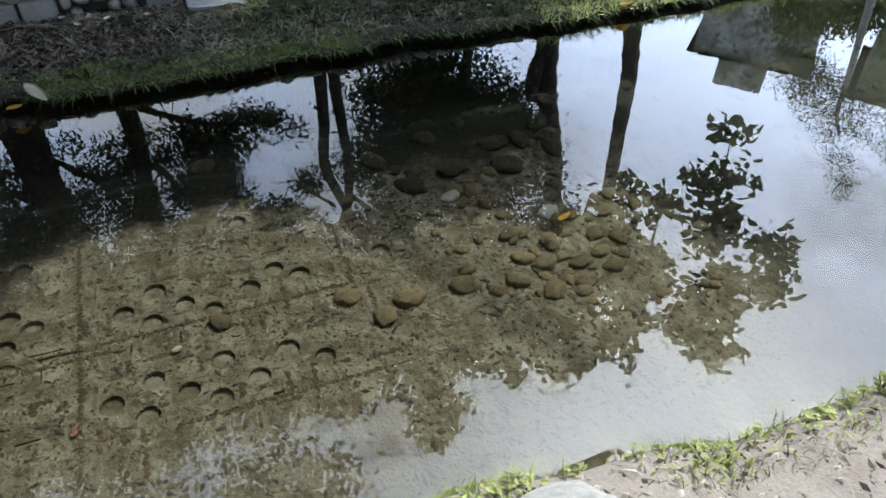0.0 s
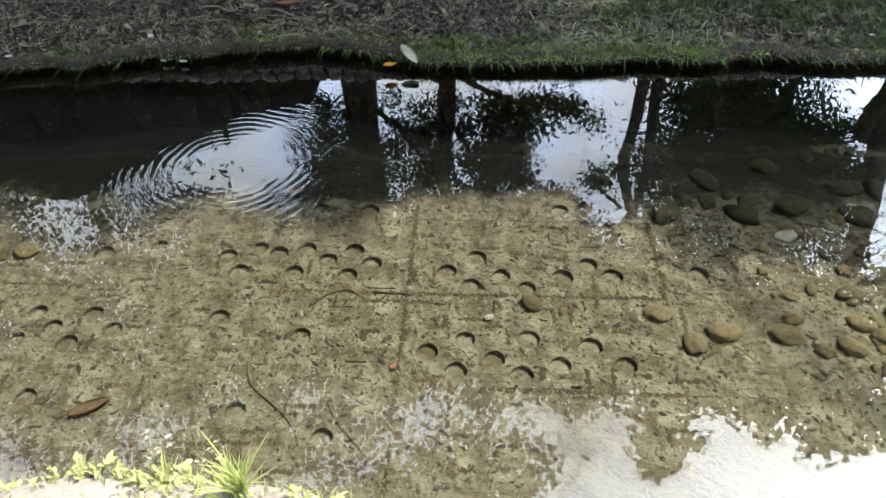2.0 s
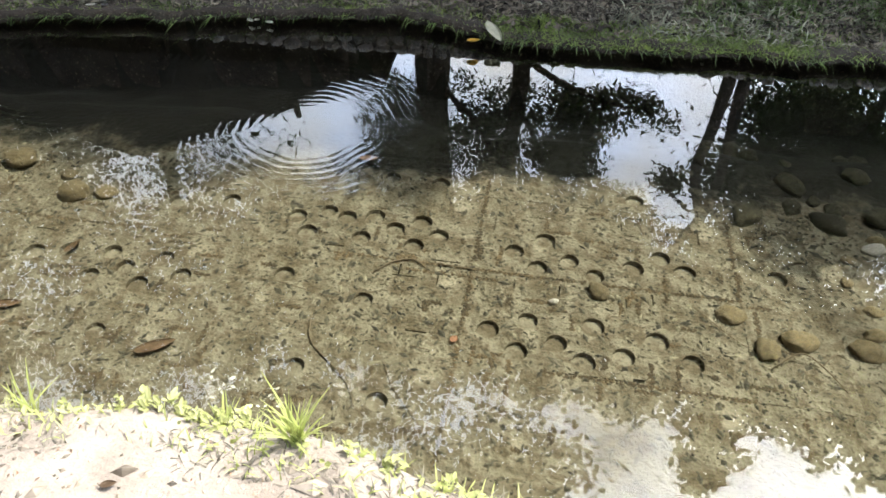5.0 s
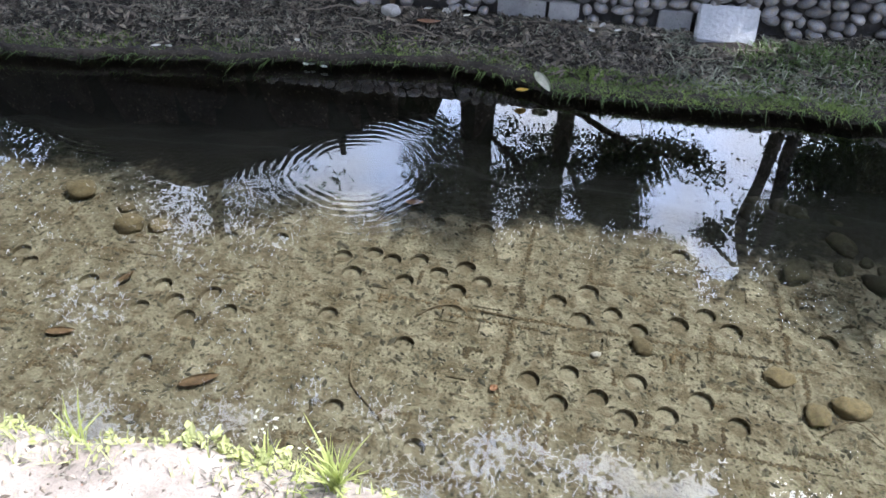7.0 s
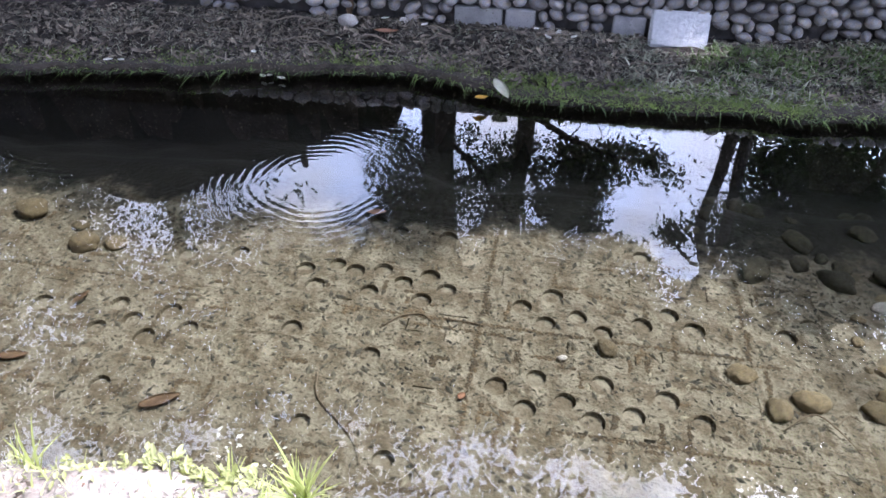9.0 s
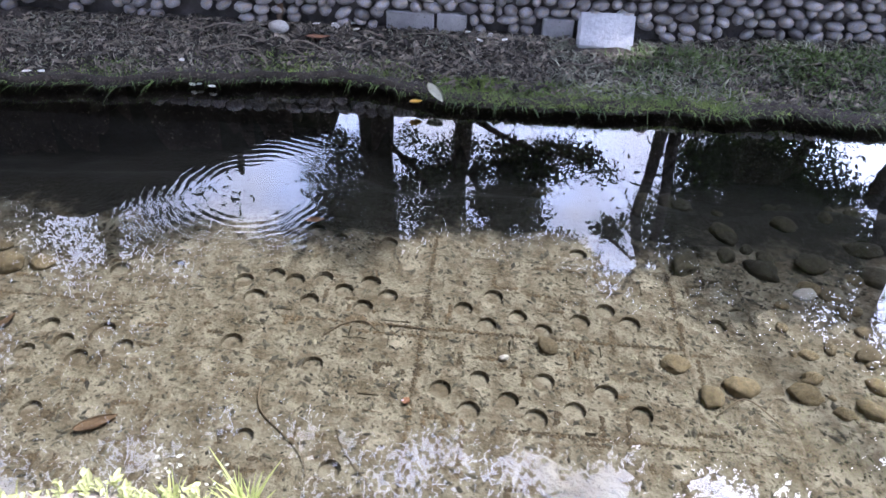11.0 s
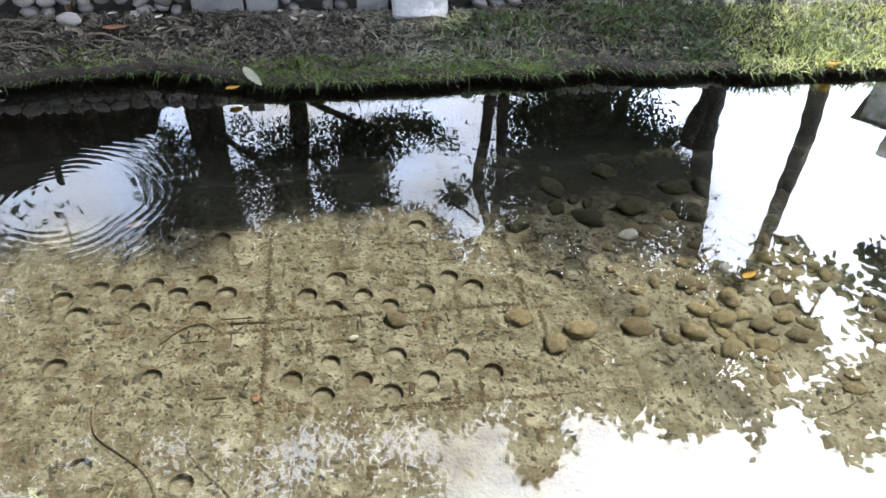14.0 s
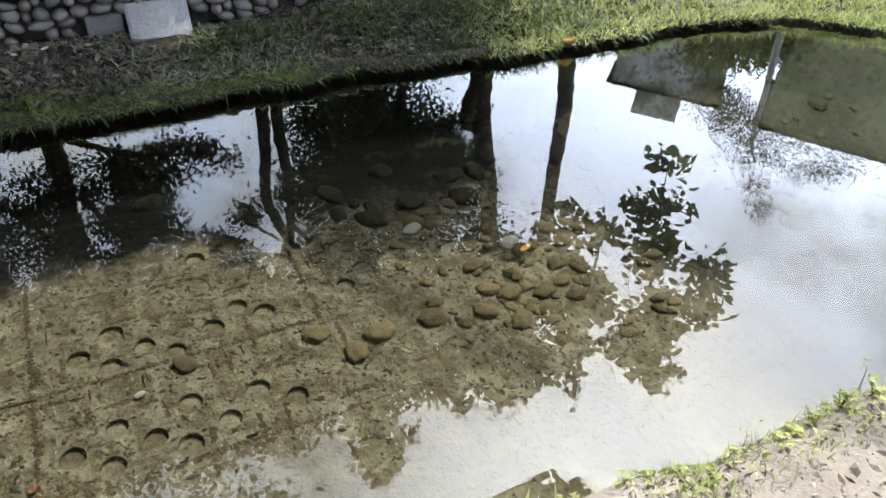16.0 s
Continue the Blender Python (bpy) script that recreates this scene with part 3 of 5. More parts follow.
def build_paving():
    root = empty("stream_bed_paving", (0, 0, BED), "silt-covered perforated concrete pavers laid on the stream bed", "paving", kind="structure")
    gen = random.Random(3)
    for i in range(-3, 2):
        for j in range(-2, 2 if i >= -1 else 1):
            length = PAVE_L if i < 1 else 0.33 * PAVE_L
            bm = bmesh.new()
            loops = []
            width = PAVE_W if j < 1 else 0.5 * PAVE_W
            gap = 0.0014 if (i, j) in ((0, 0), (0, 1)) else 0.0004
            corners = [(gap, gap), (length - gap, gap), (length - gap, width - gap), (gap, width - gap)]
            outer = []
            for a, b in zip(corners, corners[1:] + corners[:1]):
                for k in range(14):
                    u = k / 14
                    x, y = a[0] + (b[0] - a[0]) * u, a[1] + (b[1] - a[1]) * u
                    if j == 1 and y > 0.2:
                        y += 0.045 * noise.noise(Vector((x * 7, 2, i)))
                    outer.append((x + 0.004 * noise.noise(Vector((x * 30, y * 30, i + j * 3))), y + 0.004 * noise.noise(Vector((y * 30, x * 30, i * 2 + j)))))
            loops.append((outer, False))
            for hx, hy in HOLES.get((i, j), ()):
                r = HOLE_R * gen.uniform(0.92, 1.08)
                loops.append(([(hx + r * math.cos(a) * (1 + 0.05 * noise.noise(Vector((a, hx * 9, hy * 9)))), hy + r * math.sin(a) * (1 + 0.05 * noise.noise(Vector((hx * 9, a, hy * 9)))))
                               for a in (2 * math.pi * k / 22 for k in range(22))], True))
            for sx, sy, sw, sh in SLOTS.get((i, j), ()):
                loops.append(([(sx, sy), (sx + sw / 2, sy + 0.001), (sx + sw, sy), (sx + sw - 0.001, sy + sh), (sx + sw / 2, sy + sh - 0.001), (sx, sy + sh)], True))
            edges = []
            for pts, hole in loops:
                top = [bm.verts.new((x, y, 0)) for x, y in pts]
                low = [bm.verts.new((x, y, -0.055)) for x, y in pts]
                for k in range(len(pts)):
                    q = (k + 1) % len(pts)
                    edges.append(bm.edges.new((top[k], top[q])))
                    bm.faces.new((top[k], top[q], low[q], low[k]) if hole else (top[q], top[k], low[k], low[q]))
            bmesh.ops.triangle_fill(bm, use_beauty=True, edges=edges, normal=(0, 0, 1))
            bm.normal_update()
            ob = part("paver", bm, M_PAVER, root)
            at = PAVE_E1 * (i * PAVE_L) + PAVE_E2 * (j * PAVE_W) + Vector((PAVE_X0, PAVE_Y0, gen.uniform(-0.001, 0.001)))
            ob.matrix_basis = Matrix.Translation(at) @ Matrix.Rotation(PAVE_TURN + gen.uniform(-0.0006, 0.0006), 4, "Z") @ pose(0, 0, 0, gen.uniform(-0.1, 0.1), gen.uniform(-0.05, 0.05), 0)


# ---------------------------------------------------------------- stones in the water
def bed_stones():
    shapes = [stone_mesh("stone", k, 3, 0.34) for k in range(8)]
    gen = random.Random(11)
    # x, y, half length, turn in degrees; those that lie apart, then the heap
    rows = [(0.83, 2.64, .052, -35), (1.32, 2.59, .062, 10), (1.54, 2.50, .072, 15), (1.425, 2.445, .062, 70),
            (-1.47, 2.90, .085, 5), (-1.33, 2.92, .06, 15), (-1.56, 3.02, .045, 20), (-1.84, 3.09, .09, 0),
            (2.14, 2.485, .085, 20), (2.07, 2.55, .08, -20), (1.99, 2.435, .08, -30), (2.11, 2.33, .09, 30), (2.25, 2.33, .08, 0),
            (1.825, 2.57, .06, 10), (1.78, 2.49, .095, -5), (1.89, 2.41, .055, 0), (2.23, 2.61, .07, 40), (2.29, 2.44, .07, 0), (2.41, 2.47, .07, 30), (2.42, 2.37, .08, 10),
            (1.855, 2.69, .055, 0), (2.08, 2.70, .07, 30), (1.95, 2.73, .05, 60), (2.40, 2.72, .07, 0), (1.83, 2.96, .05, 20), (2.28, 2.91, .06, 50), (2.52, 2.82, .07, 10), (2.5, 3.31, .06, 0)]
    for x, y, r, turn in rows:
        place_stone(shapes, gen, x, y, r * (0.68 if x > 1.7 else 0.88), turn, M_BEDSTONE, "brown algae-coated rounded stone on the stream bed", "stones on the stream bed", 0.55 if x < 0 else 0.38 if x < 1.7 else 0.22)
    place_stone(shapes, gen, 1.95, 3.04, .05, 10, M_PALESTONE, "pale rounded stone on the stream bed", "stones on the stream bed")
    place_stone(shapes, gen, 2.32, 2.77, .055, 10, M_PALESTONE, "pale rounded stone on the stream bed", "stones on the stream bed")
    for k in range(120):
        a, d = gen.uniform(0, 2 * math.pi), gen.random() ** 0.6
        x, y = 2.36 + 0.58 * d * math.cos(a) + 0.1 * math.sin(a), 2.58 + 0.55 * d * math.sin(a) - 0.2 * d * math.cos(a)
        place_stone(shapes, gen, x, y, gen.choice((gen.uniform(.010, .02), gen.uniform(.02, .035), gen.uniform(.03, .05))), gen.uniform(0, 180), M_BEDSTONE, "brown algae-coated rounded stone half sunk in silt", "stones on the stream bed", gen.uniform(-0.1, 0.4))
    # stones with shade put into their colour, under the far bank and in the deeper pool
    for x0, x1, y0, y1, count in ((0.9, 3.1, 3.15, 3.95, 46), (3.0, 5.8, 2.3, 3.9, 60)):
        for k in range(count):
            place_stone(shapes, gen, gen.uniform(x0, x1), gen.uniform(y0, y1), gen.uniform(.03, .085), gen.uniform(0, 180), M_SHADESTONE, "rounded stone coloured dark for the shade over the bed", "stones on the stream bed", gen.uniform(0.1, 0.5))


def place_stone(shapes, gen, x, y, r, turn, mat, label, group, sunk=0.22):
    me = gen.choice(shapes)
    if not me.materials:
        me.materials.append(mat)
    ob = new("stone", me)
    if me.materials[0] is not mat:
        ob.material_slots[0].link = "OBJECT"
        ob.material_slots[0].material = mat
    h = r * gen.uniform(0.42, 0.56)
    base = BED if paved(x, y) > 0 else ground_z(x, y)
    ob.matrix_basis = Matrix.Translation((x, y, base + h * sunk)) @ pose(0, 0, 0, gen.uniform(-8, 8), gen.uniform(-8, 8), turn) @ Matrix.Diagonal((r, r * gen.uniform(0.66, 0.8), h, 1))
    return tagged(ob, label, "stone", group)


bed_stones()


# ---------------------------------------------------------------- the marker block and loose things on the far bank
def marker_block():
    bm = bmesh.new()
    bmesh.ops.create_cube(bm, size=1.0, matrix=Matrix.Diagonal((0.335, 0.09, 0.21, 1)))
    bmesh.ops.bevel(bm, geom=bm.edges[:], offset=0.012, segments=2, affect="EDGES")
    for v in bm.verts:
        v.co += Vector((noise.noise(v.co * 9), noise.noise(v.co * 9 + Vector((4, 0, 0))), noise.noise(v.co * 9 + Vector((0, 4, 0))))) * 0.006
    ob = part("concrete_block", bm, M_CONCRETE, smooth=False)
    ob.matrix_basis = pose(1.235, 4.865, 0.19, -32, 0, -2)
    tagged(ob, "whitewashed concrete block standing against the cobble wall", "block")


marker_block()


def flat_leaf(name, at, length, width, turn, mat, label, group="", tilt=(0, 0), curl=0.15, category="leaf"):
    """A single fallen leaf: a pointed, cupped blade with a raised midrib and a stalk."""
    bm = bmesh.new()
    n, rows = 12, []
    for i in range(n + 1):
        u = i / n
        w = width * 0.5 * math.sin(math.pi * u ** 0.85) ** 0.8 if 0 < i < n else 0.0005
        x = (u - 0.5) * length
        z = curl * length * ((u - 0.5) ** 2) * 1.2
        rows.append([bm.verts.new((x, s * w, z + abs(s) * w * curl * 1.3 + 0.002 * (s == 0))) for s in (-1, -0.5, 0, 0.5, 1)])
    for a, b in zip(rows, rows[1:]):
        for k in range(4):
            bm.faces.new((a[k], b[k], b[k + 1], a[k + 1]))
    bmesh.ops.solidify(bm, geom=bm.faces[:], thickness=0.0012)
    ob = part(name, bm, mat, smooth=True)
    bm = bmesh.new()
    tube(bm, [(-0.5 * length - 0.18 * length, 0.01, 0.0), (-0.5 * length, 0, curl * length * 0.3)], [0.0012, 0.0016], 5, 2)
    part("stalk", bm, M_TWIG, ob)
    ob.matrix_basis = Matrix.Translation(at) @ pose(0, 0, 0, tilt[0], tilt[1], turn)
    return tagged(ob, label, category, group)


def gz(x, y, up=0.0):
    return (x, y, ground_z(x, y) + up)


flat_leaf("fallen_leaf", (0.268, 4.175, 0.085), 0.17, 0.08, -58, M_PALELEAF, "large pale fallen leaf at the grassy water's edge", tilt=(-12, 14))
flat_leaf("fallen_leaf", (0.17, 4.115, 0.05), 0.075, 0.05, 20, M_YELLOWLEAF, "curled yellow fallen leaf at the water's edge", curl=0.5, tilt=(-10, 0))
flat_leaf("fallen_leaf", gz(-0.47, 4.70, 0.03), 0.15, 0.06, 8, M_REDLEAF, "dry reddish leaf lying on leaf litter", curl=0.3)
flat_leaf("fallen_leaf", gz(-0.74, 4.90, 0.10), 0.15, 0.05, 80, M_BROWNLEAF, "dry brown leaf leaning on the cobble wall", tilt=(0, -70))
flat_leaf("fallen_leaf", (3.60, 4.13, 0.06), 0.12, 0.07, 15, M_YELLOWLEAF, "orange leaf caught in grass over the water", curl=0.5, tilt=(-15, 0))
for k, (x, y, ln, turn) in enumerate([(-1.38, 2.25, 0.12, 15), (-0.74, 2.14, 0.15, 30), (-1.30, 2.58, 0.09, 70)]):
    flat_leaf("sunken_leaf", (x, y, BED + 0.012), ln, ln * 0.35, turn, M_BROWNLEAF, "brown sunken leaf on the silty stream bed", "sunken leaves")
flat_leaf("sunken_leaf", (-0.23, 3.33, BED + 0.02), 0.09, 0.04, 10, M_REDLEAF, "orange sunken leaf on the silty stream bed", "sunken leaves")
flat_leaf("sunken_leaf", (0.31, 2.33, BED + 0.01), 0.035, 0.03, 60, M_REDLEAF, "small red sunken leaf on a paver", "sunken leaves")
flat_leaf("sunken_leaf", (2.33, 2.66, BED + 0.07), 0.085, 0.035, 20, M_YELLOWLEAF, "yellow sunken leaf among the stones", "sunken leaves")
flat_leaf("fallen_leaf", gz(0.02, 1.38, 0.010), 0.045, 0.026, 150, M_BROWNLEAF, "dry brown leaf lying on pale sand", curl=0.5)
flat_leaf("fallen_leaf", gz(-0.42, 1.45, 0.010), 0.04, 0.02, 20, M_BROWNLEAF, "dry brown leaf lying on pale sand", curl=0.4)


def petals():
    gen = random.Random(5)
    spots = [(-1.10, 4.24), (-1.0, 4.23), (-1.9, 4.20), (-2.0, 4.19), (1.36, 4.20), (-1.06, 4.25), (-1.2, 4.42), (-0.5, 4.86), (-0.30, 4.9), (-0.42, 4.88), (-0.28, 4.82), (2.75, 4.38), (0.5, 4.75), (0.62, 4.8), (0.42, 4.86), (4.05, 4.17)]
    for x, y in spots:
        flat_leaf("fallen_petal", (x + gen.uniform(-.02, .02), y, max(ground_z(x, y), 0.0) + 0.02), gen.uniform(.035, .06), .03, gen.uniform(0, 180), M_PETAL, "white fallen petal on the bank", "fallen petals", curl=0.3, category="petal")


petals()
stones_far = [stone_mesh("bank_stone", 20 + k, 3, 0.2) for k in range(3)]
for me_ in stones_far:
    me_.materials.append(M_PALESTONE)
for k, (x, y, r) in enumerate([(-0.73, 4.79, .062), (-0.40, 4.87, .03), (0.55, 4.84, .028), (2.93, 4.78, .04), (3.05, 4.80, .045), (3.2, 4.76, .04)]):
    ob = new("stone", stones_far[k % 3])
    ob.matrix_basis = Matrix.Translation(gz(x, y, r * 0.35)) @ pose(0, 0, 0, 0, 0, 40 * k) @ Matrix.Diagonal((r, r * 0.75, r * 0.6, 1))
    tagged(ob, "pale rounded stone lying on the littered far bank", "stone", "stones on the far bank")


def line_thing(name, points, radii, mat, label, category, group=""):
    at = Vector(points[0])
    bm = bmesh.new()
    tube(bm, [Vector(p) - at for p in points], radii, 6, 5, 0.12)
    ob = part(name, bm, mat, smooth=True)
    ob.location = at
    return tagged(ob, label, category, group)


def roots_and_twigs():
    gen = random.Random(21)
    for k in range(64):
        x, y = gen.uniform(-2.6, 2.6), gen.uniform(4.45, 4.86)
        if 1.0 < x < 1.5:
            continue
        a, ln = gen.uniform(-0.5, 0.5) + (math.pi if gen.random() < 0.5 else 0), gen.uniform(0.12, 0.5)
        pts = []
        for q in range(5):
            u = q / 4
            px, py = x + math.cos(a) * ln * u, y + math.sin(a) * ln * u * 0.6 + 0.018 * math.sin(q * 2 + k)
            py = min(py, 4.88)
            pts.append(gz(px, py, 0.012 + 0.02 * math.sin(math.pi * u) * gen.random()))
        r = gen.uniform(0.002, 0.0058)
        line_thing("root", pts, [r, r * 1.1, r, r * 0.8, r * 0.4], M_ROOT, "dry grey root lying on the littered bank", "root", "roots on the far bank")
    bed = BED + 0.008
    for pts, r in (([(-0.23, 2.36, bed), (-0.2, 2.25, bed), (-0.1, 2.16, bed), (-0.02, 2.09, bed + .01), (0.02, 2.0, bed)], .006),
                   ([(0.08, 2.20, bed), (0.13, 2.1, bed), (0.24, 1.97, bed), (0.3, 1.86, bed)], .004),
                   ([(-0.62, 2.5, bed), (-0.45, 2.52, bed), (-0.25, 2.48, bed), (-0.1, 2.46, bed)], .003),
                   ([(1.42, 2.36, bed), (1.52, 2.42, bed + .03), (1.60, 2.38, bed + .01), (1.66, 2.30, bed)], .006),
                   ([(1.60, 2.40, bed), (1.66, 2.46, bed + .02), (1.70, 2.44, bed)], .005),
                   ([(1.18, 2.62, bed), (1.30, 2.49, bed), (1.38, 2.42, bed)], .004),
                   ([(0.16, 2.28, bed), (0.23, 2.27, bed)], .006), ([(0.70, 2.70, bed), (0.70, 2.62, bed)], .005), ([(0.20, 2.70, bed), (0.30, 2.695, bed), (0.42, 2.68, bed)], .006),
                   ([(-0.05, 2.62, bed), (0.02, 2.69, bed), (0.10, 2.71, bed), (0.16, 2.66, bed)], .008),
                   ([(2.55, 2.08, bed), (2.40, 2.02, bed + .02), (2.3, 2.0, bed)], .007), ([(0.93, 3.10, bed), (1.0, 3.08, bed), (1.02, 2.99, bed)], .007)):
        pts = [(x, y, z if paved(x, y) > 0 else ground_z(x, y) + 0.008) for x, y, z in pts]
        r *= 0.42
        line_thing("sunken_twig", pts, [r] * (len(pts) - 1) + [r * 0.5], M_TWIG, "dark waterlogged twig on the stream bed", "twig", "sunken twigs")


roots_and_twigs()
pebble = new("stone", stone_mesh("pebble", 40, 2, 0.2))
pebble.data.materials.append(M_PALESTONE)
pebble.matrix_basis = Matrix.Translation((0.66, 2.565, BED + 0.01)) @ pose(0, 0, 0, 0, 0, 20) @ Matrix.Diagonal((.022, .013, .012, 1))
tagged(pebble, "small white pebble lying on a silty paver", "stone", "stones on the stream bed")


# ---------------------------------------------------------------- loose silt, litter and grass
def scatter_silt():
    """Crumbs and small lumps of silt and broken stems on the bed."""
    gen = np.random.default_rng(31)
    n = 21000
    x, y = gen.uniform(-3.2, 4.2, n), gen.uniform(1.7, 3.25, n)
    size = gen.gamma(1.6, 0.0016, n) + 0.0015
    size[:3400] = gen.uniform(0.004, 0.012, 3400)
    holes = hole_places()
    clear = np.hypot(x[:, None] - holes[None, :, 0], y[:, None] - holes[None, :, 1]).min(1) > HOLE_R + 0.006
    verts, faces = [], []
    for k in range(n):
        if not clear[k]:
            continue
        hz = (BED + 0.001) if paved(float(x[k]), float(y[k])) > 0.0 else ground_z(float(x[k]), float(y[k])) + 0.001
        a, s, e = gen.uniform(0, 6.28), size[k], gen.uniform(0.8, 3.0)
        ca, sa = math.cos(a) * s, math.sin(a) * s
        b = len(verts)
        verts += [(x[k] + ca * e, y[k] + sa * e, hz), (x[k] - sa, y[k] + ca, hz), (x[k] - ca * e, y[k] - sa * e, hz), (x[k] + sa, y[k] - ca, hz), (x[k], y[k], hz + min(s * 0.8, 0.005))]
        faces += [(b, b + 1, b + 4), (b + 1, b + 2, b + 4), (b + 2, b + 3, b + 4), (b + 3, b, b + 4)]
    ob = mesh_object("silt_crumbs", verts, faces, M_CRUMB)
    tagged(ob, "dark crumbs of silt and plant debris on the bed", "debris", kind="stuff")


def hole_places():
    return np.array([(PAVE_X0, PAVE_Y0) + np.array((PAVE_E1 * (i * PAVE_L + hx) + PAVE_E2 * (j * PAVE_W + hy))[:2]) for (i, j), spots in HOLES.items() for hx, hy in spots])


def joint_dirt():
    """Rusty brown debris caught along the joints between the pavers."""
    gen = np.random.default_rng(33)
    holes = hole_places()
    verts, faces = [], []
    rows = [((0, -2 * PAVE_W), (0, 1.3 * PAVE_W)), ((-0.55 * PAVE_L, 0), (1.0 * PAVE_L, 0)), ((PAVE_L, 0), (PAVE_L, PAVE_W)), ((-2 * PAVE_L, 0), (-1.3 * PAVE_L, 0)), ((0.3 * PAVE_L, -PAVE_W), (1.0 * PAVE_L, -PAVE_W)), ((-0.25 * PAVE_L, -0.1 * PAVE_W), (0.1 * PAVE_L, -0.1 * PAVE_W))]
    # short straight runs, many at right angles, where grooves in the pavers hold dirt
    for k in range(190):
        u, v, ln = gen.uniform(-2.9, 1.2) * PAVE_L, gen.uniform(-1.8, 0.95) * PAVE_W, gen.uniform(0.03, 0.11)
        rows.append(((u, v), (u + ln, v)) if gen.random() < 0.55 else ((u, v), (u, v + ln * 0.7)))
        if gen.random() < 0.35:
            rows.append(((u, v), (u, v - ln * 0.6)))
    for q, ((u0, v0), (u1, v1)) in enumerate(rows):
        for k in range(int((1 if q < 6 else 1.6) * math.hypot(u1 - u0, v1 - v0) * 420)):
            t_ = gen.uniform(0, 1)
            u, v = u0 + (u1 - u0) * t_, v0 + (v1 - v0) * t_
            if q < 6 and noise.noise(Vector((u * 6, v * 6, 5))) + 0.35 * noise.noise(Vector((u * 25, v * 25, 5))) < 0.0:
                continue
            p = Vector((PAVE_X0, PAVE_Y0, BED + 0.001)) + PAVE_E1 * (u + gen.normal(0, 0.010 if q < 6 else 0.004)) + PAVE_E2 * (v + gen.normal(0, 0.010 if q < 6 else 0.004))
            if np.hypot(holes[:, 0] - p.x, holes[:, 1] - p.y).min() < HOLE_R + 0.008:
                continue
            s, a, e = gen.uniform(0.002, 0.007), gen.uniform(0, 6.28), gen.uniform(0.8, 2.2)
            ca, sa = math.cos(a) * s, math.sin(a) * s
            q = len(verts)
            verts += [(p.x + ca * e, p.y + sa * e, p.z), (p.x - sa, p.y + ca, p.z), (p.x - ca * e, p.y - sa * e, p.z), (p.x + sa, p.y - ca, p.z), (p.x, p.y, p.z + min(s * 0.6, 0.003))]
            faces += [(q, q + 1, q + 4), (q + 1, q + 2, q + 4), (q + 2, q + 3, q + 4), (q + 3, q, q + 4)]
    tagged(mesh_object("joint_debris", verts, faces, M_RUST), "rusty brown debris caught in the paver joints", "debris", kind="stuff")


M_RUST = material("rusty_debris", (0.035, 0.026, 0.013), (0.10, 0.072, 0.038), 0.9, 5.0, 0.0, 20.0, per_island=0.5)
joint_dirt()
M_CRUMB = material("silt_crumb", (0.022, 0.018, 0.011), (0.165, 0.15, 0.105), 0.9, 40.0, 0.0, 20.0, per_island=0.7)
scatter_silt()


def blades(spots, height, width, lean, gen, curl=0.6):
    """Grass blades of three bent sections."""
    n = len(spots)
    a, h = gen.uniform(0, 2 * np.pi, n), height * gen.uniform(0.5, 1.4, n)
    d = np.c_[np.cos(a), np.sin(a), np.zeros(n)]
    s = np.c_[-np.sin(a), np.cos(a), np.zeros(n)] * (width * gen.uniform(0.7, 1.3, n))[:, None]
    lean = np.abs(gen.normal(lean, 0.35, n))
    rows, p = [], np.asarray(spots, float)
    seg = h / 3
    for k, w in enumerate((1.0, 0.85, 0.55, 0.08)):
        rows += [p - s * w * 0.5, p + s * w * 0.5]
        ang = lean + curl * k * 0.5
        p = p + d * (np.sin(ang) * seg)[:, None] + np.array((0, 0, 1.0)) * (np.cos(ang) * seg)[:, None]
    v = np.stack(rows, 1)
    f = np.array([(0, 1, 3, 2), (2, 3, 5, 4), (4, 5, 7, 6)])
    return v.reshape(-1, 3), ((np.arange(n) * 8)[:, None, None] + f[None]).reshape(-1, 4)


